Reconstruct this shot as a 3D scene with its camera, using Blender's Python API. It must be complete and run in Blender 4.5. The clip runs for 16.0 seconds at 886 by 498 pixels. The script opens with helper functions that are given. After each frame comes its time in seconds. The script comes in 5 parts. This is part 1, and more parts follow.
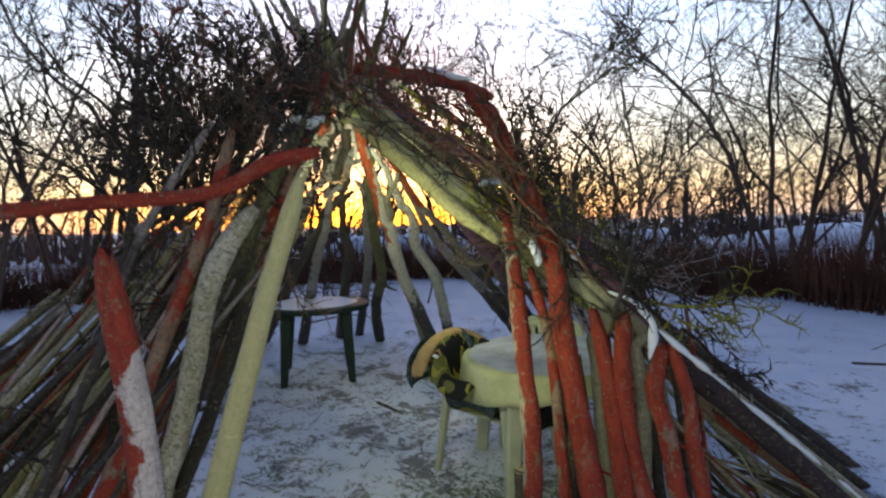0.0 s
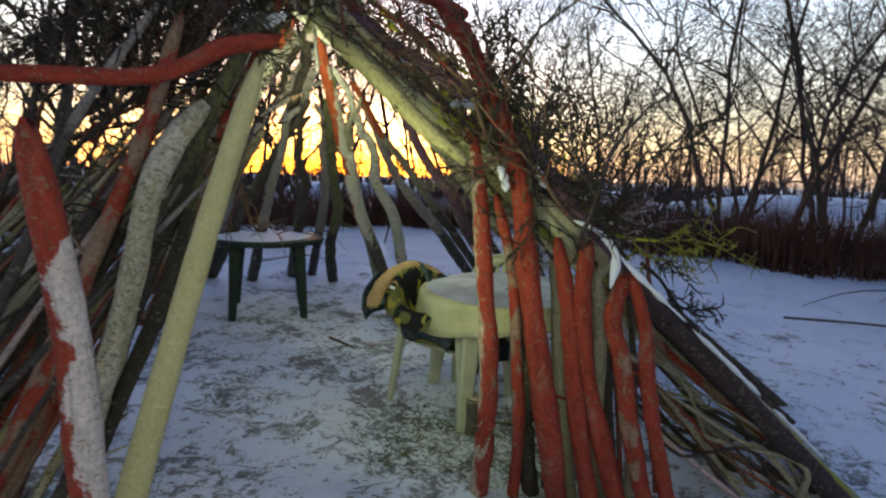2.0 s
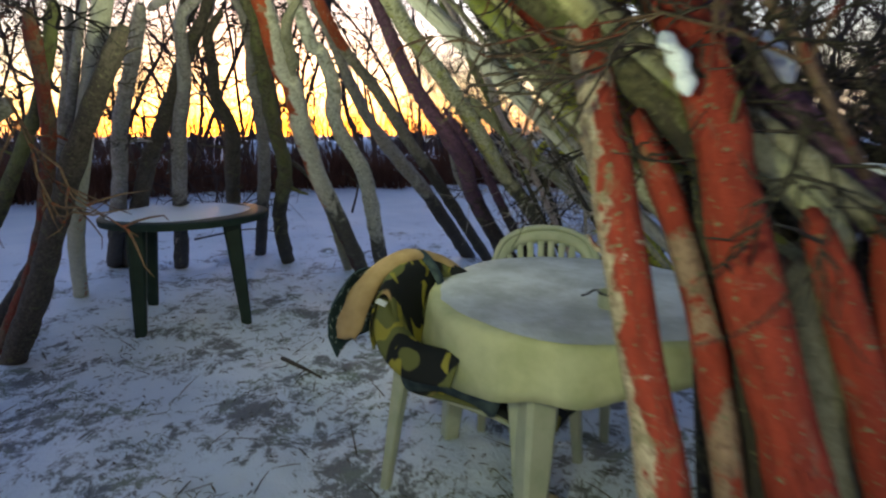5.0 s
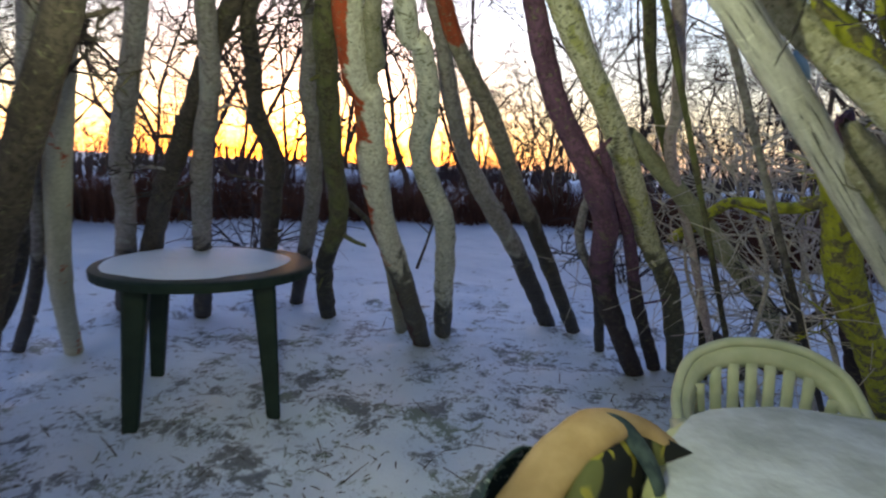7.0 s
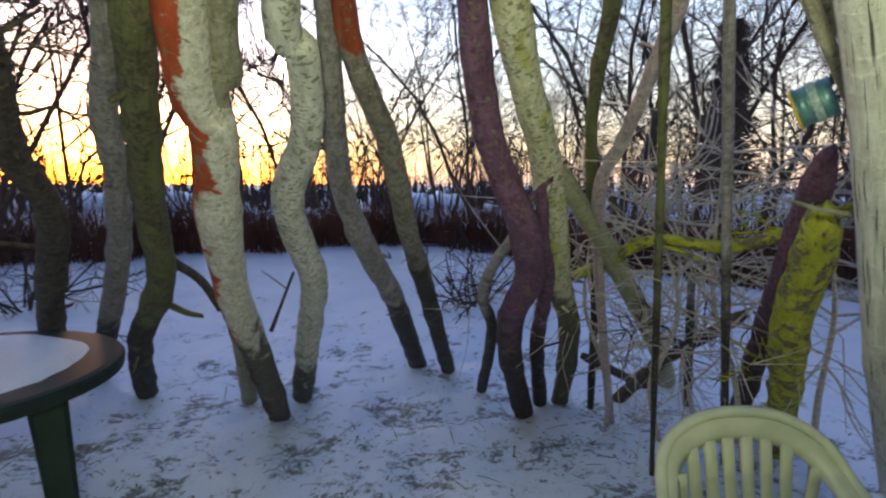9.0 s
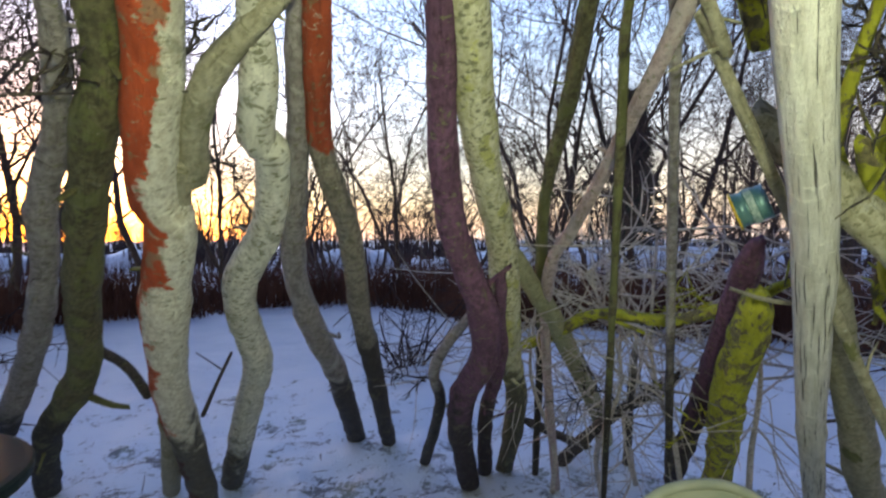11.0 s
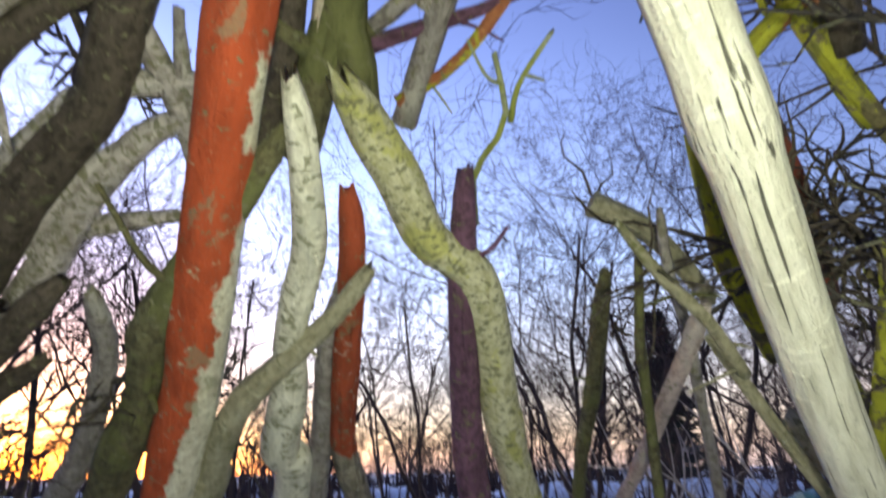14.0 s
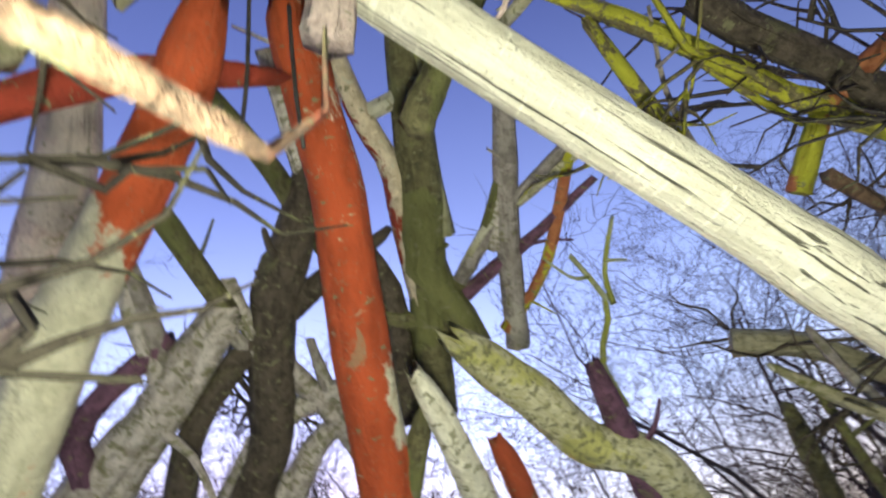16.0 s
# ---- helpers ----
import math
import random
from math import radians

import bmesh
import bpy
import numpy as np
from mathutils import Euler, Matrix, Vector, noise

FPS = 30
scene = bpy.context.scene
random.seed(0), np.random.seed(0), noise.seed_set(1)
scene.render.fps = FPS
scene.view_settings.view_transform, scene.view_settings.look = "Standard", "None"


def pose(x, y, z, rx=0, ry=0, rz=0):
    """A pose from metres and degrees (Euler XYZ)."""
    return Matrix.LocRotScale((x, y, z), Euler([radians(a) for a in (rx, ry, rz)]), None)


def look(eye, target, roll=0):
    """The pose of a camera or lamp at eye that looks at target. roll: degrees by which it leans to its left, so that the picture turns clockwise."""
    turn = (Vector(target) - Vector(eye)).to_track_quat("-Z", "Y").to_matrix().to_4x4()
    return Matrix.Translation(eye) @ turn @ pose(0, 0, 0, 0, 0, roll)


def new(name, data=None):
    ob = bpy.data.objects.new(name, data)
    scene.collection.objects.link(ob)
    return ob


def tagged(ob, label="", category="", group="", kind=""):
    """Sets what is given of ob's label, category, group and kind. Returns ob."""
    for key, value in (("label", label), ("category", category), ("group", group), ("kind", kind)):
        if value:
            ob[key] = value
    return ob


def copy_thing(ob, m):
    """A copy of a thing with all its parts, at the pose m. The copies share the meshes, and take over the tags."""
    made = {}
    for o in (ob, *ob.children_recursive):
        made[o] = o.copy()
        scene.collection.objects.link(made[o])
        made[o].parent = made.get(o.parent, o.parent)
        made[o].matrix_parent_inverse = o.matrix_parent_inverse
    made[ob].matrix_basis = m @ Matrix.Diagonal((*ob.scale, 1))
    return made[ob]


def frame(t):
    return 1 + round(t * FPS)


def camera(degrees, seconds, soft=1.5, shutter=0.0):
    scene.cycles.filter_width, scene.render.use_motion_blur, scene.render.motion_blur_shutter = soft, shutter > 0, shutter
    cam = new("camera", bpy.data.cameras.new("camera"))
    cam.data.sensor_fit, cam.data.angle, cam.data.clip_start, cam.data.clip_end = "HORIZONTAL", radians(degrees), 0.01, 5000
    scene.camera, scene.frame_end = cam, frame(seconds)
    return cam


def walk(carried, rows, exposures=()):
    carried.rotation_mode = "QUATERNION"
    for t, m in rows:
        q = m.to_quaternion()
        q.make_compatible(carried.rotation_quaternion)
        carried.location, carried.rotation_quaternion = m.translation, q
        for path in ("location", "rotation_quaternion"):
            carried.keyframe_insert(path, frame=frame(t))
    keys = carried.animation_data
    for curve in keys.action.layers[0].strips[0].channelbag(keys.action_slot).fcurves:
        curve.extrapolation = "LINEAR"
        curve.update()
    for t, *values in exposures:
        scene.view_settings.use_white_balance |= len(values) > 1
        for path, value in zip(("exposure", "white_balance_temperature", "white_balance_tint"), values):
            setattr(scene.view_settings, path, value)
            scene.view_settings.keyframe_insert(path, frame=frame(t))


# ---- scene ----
cam = camera(79.6, 16.0, soft=2.2, shutter=0.6)
PATH = [
    (0, (1.197, -0.273, 1.564), (0.804, 1.686, 1.47), -1.6),
    (0.5, (1.16, -0.24, 1.51), (0.834, 1.728, 1.363), -0.6),
    (1, (1.136, -0.244, 1.481), (0.829, 1.723, 1.295), 0.6),
    (1.5, (1.134, -0.244, 1.454), (0.854, 1.723, 1.226), 1.4),
    (2, (1.142, -0.202, 1.412), (0.921, 1.768, 1.147), 1.8),
    (2.5, (1.109, -0.101, 1.373), (0.966, 1.875, 1.099), 1.6),
    (3, (1.019, 0.214, 1.345), (0.94, 2.19, 1.05), 0.2),
    (3.2, (0.98, 0.317, 1.346), (0.948, 2.292, 1.031), -0.2),
    (5.3, (0.677, 1.388, 1.295), (0.569, 3.34, 0.873), -0.4),
    (5.5, (0.607, 1.499, 1.3), (0.45, 3.452, 0.901), -0.7),
    (6, (0.518, 1.754, 1.319), (0.229, 3.7, 0.961), 0.2),
    (6.5, (0.46, 2.017, 1.33), (0.147, 3.966, 1.012), 2.0),
    (7, (0.328, 2.244, 1.333), (0.128, 4.211, 1.027), 2.5),
    (7.5, (0.211, 2.43, 1.356), (0.141, 4.403, 1.038), 1.5),
    (8, (0.125, 2.672, 1.396), (0.215, 4.648, 1.101), 0.7),
    (8.5, (0.116, 2.787, 1.421), (0.403, 4.748, 1.153), 0.4),
    (10.8, (-0.001, 2.806, 1.502), (0.675, 4.688, 1.44), 0.0),
    (11, (0.003, 2.824, 1.522), (0.707, 4.696, 1.487), -0.2),
    (11.5, (0.012, 2.841, 1.563), (0.767, 4.692, 1.597), -0.2),
    (12, (0.013, 2.841, 1.598), (0.785, 4.683, 1.69), -0.2),
    (12.5, (0.006, 2.838, 1.613), (0.778, 4.678, 1.763), -0.3),
    (13, (0.004, 2.83, 1.635), (0.741, 4.67, 1.9), -0.1),
    (13.5, (-0.003, 2.806, 1.655), (0.666, 4.622, 2.16), -0.2),
    (14, (-0.009, 2.785, 1.674), (0.572, 4.536, 2.447), -1.1),
    (14.5, (-0.013, 2.763, 1.697), (0.474, 4.444, 2.664), -3.4),
    (15, (-0.012, 2.749, 1.713), (0.376, 4.374, 2.812), -6.8),
    (15.5, (-0.007, 2.712, 1.729), (0.277, 4.276, 2.942), -12.4),
    (16, (-0.002, 2.679, 1.743), (0.166, 4.169, 3.067), -18.1),
]
walk(cam, [(t, look(eye, target, roll)) for t, eye, target, roll in PATH], exposures=[
    (0.0, 0.5, 7300, 6), (3.0, 0.5, 7600, 4), (5.5, 0.48, 7000, 6), (8.0, 0.68, 7000, 7), (11.0, 0.84, 7000, 9), (12.5, 0.82, 6800, 11),
    (13.4, 0.72, 6500, 14), (14.2, 0.42, 6500, 22), (16.0, 0.32, 6600, 25),
])

# ---- light ----
SUN_AZ = math.radians(-20)         # bearing of the set sun, from +y towards +x
world = bpy.data.worlds.new("dusk")
scene.world = world
world.use_nodes = True


def world_sky():
    """A clear dusk sky: bright and warm over the set sun, dim and violet overhead and away from it."""
    nt = world.node_tree
    nt.nodes.clear()
    out = nt.nodes.new("ShaderNodeOutputWorld")
    bg = nt.nodes.new("ShaderNodeBackground")
    sky = nt.nodes.new("ShaderNodeTexSky")
    sky.sky_type = "NISHITA"
    sky.sun_disc = False
    sky.sun_elevation = math.radians(0.8)
    sky.sun_rotation = SUN_AZ
    sky.air_density, sky.dust_density, sky.ozone_density = 1.0, 0.5, 2.0
    way = nt.nodes.new("ShaderNodeTexCoord")
    dot = nt.nodes.new("ShaderNodeVectorMath")
    dot.operation = "DOT_PRODUCT"
    dot.inputs[1].default_value = (math.sin(SUN_AZ), math.cos(SUN_AZ), 0)
    nt.links.new(way.outputs["Generated"], dot.inputs[0])
    ramp = nt.nodes.new("ShaderNodeValToRGB")
    span = nt.nodes.new("ShaderNodeMapRange")
    span.inputs["From Min"].default_value, span.inputs["From Max"].default_value = -1, 1
    nt.links.new(dot.outputs["Value"], span.inputs["Value"])
    nt.links.new(span.outputs["Result"], ramp.inputs["Fac"])
    ramp.color_ramp.interpolation = "EASE"
    ramp.color_ramp.elements[0].position, ramp.color_ramp.elements[0].color = 0.0, (0.17, 0.15, 0.18, 1)
    ramp.color_ramp.elements[1].position, ramp.color_ramp.elements[1].color = 1.0, (0.92, 0.84, 0.9, 1)
    for at, colour in ((0.5, (0.36, 0.33, 0.42, 1)), (0.78, (0.66, 0.59, 0.65, 1))):
        e = ramp.color_ramp.elements.new(at)
        e.color = colour
    mul = nt.nodes.new("ShaderNodeMix")
    mul.data_type, mul.blend_type = "RGBA", "MULTIPLY"
    mul.inputs[0].default_value = 1.0
    nt.links.new(sky.outputs["Color"], mul.inputs[6])
    nt.links.new(ramp.outputs["Color"], mul.inputs[7])
    # away from the set sun the horizon pales to a dusty lilac
    part_z = nt.nodes.new("ShaderNodeSeparateXYZ")
    nt.links.new(way.outputs["Generated"], part_z.inputs[0])
    low = nt.nodes.new("ShaderNodeMapRange")
    low.inputs["From Min"].default_value, low.inputs["From Max"].default_value = 0.34, 0.0
    nt.links.new(part_z.outputs["Z"], low.inputs["Value"])
    away = nt.nodes.new("ShaderNodeMapRange")
    away.inputs["From Min"].default_value, away.inputs["From Max"].default_value = 0.985, 0.86
    away.inputs["To Min"].default_value, away.inputs["To Max"].default_value = 0.5, 0.9
    nt.links.new(dot.outputs["Value"], away.inputs["Value"])
    both = nt.nodes.new("ShaderNodeMath")
    both.operation = "MULTIPLY"
    nt.links.new(low.outputs["Result"], both.inputs[0])
    nt.links.new(away.outputs["Result"], both.inputs[1])
    haze = nt.nodes.new("ShaderNodeMix")
    haze.data_type = "RGBA"
    nt.links.new(both.outputs[0], haze.inputs[0])
    nt.links.new(mul.outputs[2], haze.inputs[6])
    glow = nt.nodes.new("ShaderNodeMix")
    glow.data_type = "RGBA"
    nt.links.new(away.outputs["Result"], glow.inputs[0])
    glow.inputs[6].default_value, glow.inputs[7].default_value = (1.1, 0.88, 0.55, 1), (0.27, 0.24, 0.255, 1)
    nt.links.new(glow.outputs[2], haze.inputs[7])
    bg.inputs["Strength"].default_value = SKY
    # overhead it deepens towards night
    high = nt.nodes.new("ShaderNodeMapRange")
    high.inputs["From Min"].default_value, high.inputs["From Max"].default_value = 0.3, 0.85
    nt.links.new(part_z.outputs["Z"], high.inputs["Value"])
    deep = nt.nodes.new("ShaderNodeMix")
    deep.data_type, deep.blend_type = "RGBA", "MULTIPLY"
    nt.links.new(high.outputs["Result"], deep.inputs[0])
    nt.links.new(haze.outputs[2], deep.inputs[6])
    deep.inputs[7].default_value = (0.50, 0.50, 0.68, 1)
    nt.links.new(deep.outputs[2], bg.inputs["Color"])
    nt.links.new(bg.outputs["Background"], out.inputs["Surface"])


SKY = 2.6
world_sky()

sun = new("sun", bpy.data.lights.new("sun", "SUN"))
sun.data.energy, sun.data.angle, sun.data.color = 0.35, math.radians(3), (1.0, 0.62, 0.32)
sun.matrix_world = look((0, 0, 10), (-10 * math.sin(SUN_AZ), -10 * math.cos(SUN_AZ), 10 - 0.5))

# the hand torch carried with the camera, fixed where the walk ends inside the shelter
torch = new("torch_light", bpy.data.lights.new("torch_light", "SPOT"))
torch.data.energy, torch.data.color, torch.data.shadow_soft_size = 25, (0.91, 1.0, 0.70), 0.03
torch.data.spot_size, torch.data.spot_blend = math.radians(172), 0.4
torch.matrix_world = look((0.0, 2.66, 1.62), (0.6, 4.5, 2.3))
# added copy of the torch at the walk's start, brightening the entrance posts
torch_copy_entrance = new("torch_light", bpy.data.lights.new("torch_light", "SPOT"))
torch_copy_entrance.data.energy, torch_copy_entrance.data.color, torch_copy_entrance.data.shadow_soft_size = 19, (0.98, 1.0, 0.70), 0.03
torch_copy_entrance.data.spot_size, torch_copy_entrance.data.spot_blend = math.radians(130), 0.6
torch_copy_entrance.matrix_world = look((1.15, -0.25, 1.5), (0.3, 2.2, 1.0))
# second added copy halfway in, brightening the table and the right-hand poles
torch_copy_inside = new("torch_light", bpy.data.lights.new("torch_light", "SPOT"))
torch_copy_inside.data.energy, torch_copy_inside.data.color, torch_copy_inside.data.shadow_soft_size = 13, (0.92, 1.0, 0.62), 0.03
torch_copy_inside.data.spot_size, torch_copy_inside.data.spot_blend = math.radians(155), 0.6
torch_copy_inside.matrix_world = look((0.60, 1.6, 1.32), (0.95, 3.2, 1.25))


# ---- materials ----
class Nodes:
    """A small writer of node trees."""

    def __init__(self, name):
        self.mat = bpy.data.materials.new(name)
        self.mat.use_nodes = True
        self.t = self.mat.node_tree
        self.t.nodes.clear()
        self.out = self.add("ShaderNodeOutputMaterial")
        self.p = self.add("ShaderNodeBsdfPrincipled")
        self.link(self.p.outputs[0], self.out.inputs[0])

    def add(self, kind):
        return self.t.nodes.new(kind)

    def link(self, a, b):
        self.t.links.new(a, b)

    def set(self, socket, value):
        if isinstance(value, bpy.types.NodeSocket):
            self.link(value, socket)
        else:
            socket.default_value = value

    def noise(self, vec, scale, detail=4, rough=0.55, dist=0.0):
        n = self.add("ShaderNodeTexNoise")
        self.link(vec, n.inputs["Vector"])
        n.inputs["Scale"].default_value, n.inputs["Detail"].default_value = scale, detail
        n.inputs["Roughness"].default_value, n.inputs["Distortion"].default_value = rough, dist
        return n.outputs["Fac"]

    def step(self, fac, lo, hi):
        n = self.add("ShaderNodeMapRange")
        n.interpolation_type = "SMOOTHSTEP"
        if isinstance(lo, float) and isinstance(hi, float) and lo > hi:
            return self.math("SUBTRACT", 1.0, self.step(fac, hi, lo))
        self.link(fac, n.inputs["Value"])
        self.set(n.inputs["From Min"], lo)
        self.set(n.inputs["From Max"], hi)
        return n.outputs["Result"]

    def math(self, op, a, b=0.0):
        n = self.add("ShaderNodeMath")
        n.operation = op
        self.set(n.inputs[0], a)
        self.set(n.inputs[1], b)
        return n.outputs[0]

    def mix(self, fac, a, b):
        n = self.add("ShaderNodeMix")
        n.data_type = "RGBA"
        self.set(n.inputs[0], fac)
        self.set(n.inputs[6], (*a, 1) if isinstance(a, tuple) else a)
        self.set(n.inputs[7], (*b, 1) if isinstance(b, tuple) else b)
        return n.outputs[2]

    def scaled(self, vec, x, y, z):
        n = self.add("ShaderNodeVectorMath")
        n.operation = "MULTIPLY"
        self.link(vec, n.inputs[0])
        n.inputs[1].default_value = (x, y, z)
        return n.outputs[0]

    def plus(self, a, b):
        n = self.add("ShaderNodeVectorMath")
        n.operation = "ADD"
        self.link(a, n.inputs[0])
        self.link(b, n.inputs[1])
        return n.outputs[0]

    def coords(self, kind="Object"):
        return self.add("ShaderNodeTexCoord").outputs[kind]

    def grain(self):
        """Coordinates that run round and along a round piece of wood, in metres, shifted from object to object."""
        a = self.add("ShaderNodeAttribute")
        a.attribute_name = "grain"
        r = self.add("ShaderNodeObjectInfo").outputs["Random"]
        c = self.add("ShaderNodeCombineXYZ")
        self.link(self.math("MULTIPLY", r, 7.0), c.inputs[0])
        self.link(self.math("MULTIPLY", r, 31.0), c.inputs[2])
        return self.plus(a.outputs["Vector"], c.outputs[0]), r

    def bump(self, height, strength, distance):
        n = self.add("ShaderNodeBump")
        n.inputs["Strength"].default_value, n.inputs["Distance"].default_value = strength, distance
        self.link(height, n.inputs["Height"])
        self.link(n.outputs[0], self.p.inputs["Normal"])

    def done(self, colour, rough=0.8, spec=0.3):
        self.set(self.p.inputs["Base Color"], (*colour, 1) if isinstance(colour, tuple) else colour)
        self.set(self.p.inputs["Roughness"], rough)
        self.p.inputs["Specular IOR Level"].default_value = spec
        return self.mat


def bark(name, dark, light, coat=None, coat_cover=0.0, crust=None, crust_cover=0.0, crack=0.4, coat_scale=5.0, side=None, rise=None, foot=None, fleck=0.22, slit_scale=75):
    """Bark: a fine grain of two tones, a coat of algae or paint in large patches, a crust of lichen in small ones.
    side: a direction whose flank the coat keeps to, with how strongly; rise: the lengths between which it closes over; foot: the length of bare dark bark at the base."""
    n = Nodes(name)
    g, r = n.grain()
    raw = n.add("ShaderNodeSeparateXYZ")
    at = n.add("ShaderNodeAttribute")
    at.attribute_name = "grain"
    n.link(at.outputs["Vector"], raw.inputs[0])
    fine = n.noise(n.scaled(g, 1, 1, 0.15 if slit_scale > 100 else 0.75), 70, 6, 0.68)
    blot = n.noise(n.scaled(g, 1, 1, 0.6), 15, 4, 0.6, 0.4)
    rings = n.noise(n.scaled(g, 0.35, 0.35, 1.6), 46, 5, 0.7, 0.3)
    speck = n.noise(g, 190, 4, 0.7)
    col = n.mix(n.step(fine, 0.30, 0.62), dark, light)
    col = n.mix(n.math("MULTIPLY", n.step(blot, 0.45, 0.7), 0.55), col, dark)
    col = n.mix(n.math("MULTIPLY", n.step(rings, 0.58, 0.66), 0.5), col, tuple(min(1, c * 1.35) for c in light))
    if coat:
        big = n.noise(n.scaled(g, 1, 1, 0.6), coat_scale * 1.5, 6, 0.6, 0.5)
        lim = 0.5 + (0.5 - coat_cover) * 0.55
        edge = n.math("ADD", big, n.math("MULTIPLY", n.math("SUBTRACT", n.math("ADD", n.math("MULTIPLY", rings, 0.4), n.math("MULTIPLY", fine, 0.6)), 0.5), 0.3))
        if side:
            face = n.add("ShaderNodeVectorMath")
            face.operation = "DOT_PRODUCT"
            n.link(n.add("ShaderNodeNewGeometry").outputs["Normal"], face.inputs[0])
            face.inputs[1].default_value = side
            edge = n.math("ADD", edge, face.outputs["Value"])
        if rise:
            edge = n.math("ADD", edge, n.math("MULTIPLY", n.step(raw.outputs[2], *rise), 0.45))
        shade = n.mix(n.step(n.noise(n.scaled(g, 1, 1, 0.4), 38, 5, 0.6), 0.3, 0.75), coat, tuple(c * 0.62 for c in coat))
        col = n.mix(n.step(edge, lim - 0.025, lim + 0.025), col, shade)
    if crust:
        small = n.noise(n.scaled(g, 0.8, 0.8, 1.0), 42, 6, 0.72, 0.6)
        lim = 0.5 + (0.5 - crust_cover) * 0.5
        tone = n.mix(n.noise(g, 90, 3, 0.5), crust, tuple(c * 0.7 for c in crust))
        col = n.mix(n.step(small, lim - 0.02, lim + 0.05), col, tone)
    col = n.mix(n.math("MULTIPLY", n.step(speck, 0.60, 0.68), 0.6), col, tuple(c * 0.4 for c in dark))
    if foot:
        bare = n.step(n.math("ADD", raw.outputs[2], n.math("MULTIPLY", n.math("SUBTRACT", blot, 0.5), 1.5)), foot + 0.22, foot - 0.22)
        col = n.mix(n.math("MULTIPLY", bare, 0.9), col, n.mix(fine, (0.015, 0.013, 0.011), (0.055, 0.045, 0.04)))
    if fleck:
        scars = n.noise(n.scaled(g, 0.75, 0.75, 1.3), 72, 4, 0.6, 0.4)
        moss = n.noise(n.scaled(g, 1, 1, 0.8), 12, 6, 0.72, 0.7)
        col = n.mix(n.math("MULTIPLY", n.step(moss, 0.585, 0.64), 0.6), col, n.mix(speck, tuple(0.3 * c for c in light), (0.24, 0.25, 0.12)))
        lim = 0.5 + (0.5 - fleck) * 0.42
        col = n.mix(n.math("MULTIPLY", n.step(scars, lim - 0.015, lim + 0.03), 0.85), col, n.mix(speck, (0.07, 0.07, 0.04), (0.30, 0.30, 0.17)))
    furrow = n.noise(n.scaled(g, 1, 1, 0.022 if slit_scale > 100 else 0.055), slit_scale * 1.3, 3, 0.55)
    slit = n.step(furrow, 0.40, 0.345)
    crack = crack if slit_scale > 100 else crack * 0.45
    col = n.mix(n.math("MULTIPLY", slit, crack), col, tuple(c * 0.25 for c in dark))
    h = n.math("ADD", n.math("MULTIPLY", fine, 0.7), n.math("MULTIPLY", blot, 0.8))
    h = n.math("ADD", h, n.math("MULTIPLY", n.math("ADD", rings, speck), 0.35))
    h = n.math("SUBTRACT", h, n.math("MULTIPLY", slit, crack))
    n.bump(h, 1.0, 0.012)
    return n.done(col, n.math("ADD", 0.68, n.math("MULTIPLY", fine, 0.25)), 0.25)


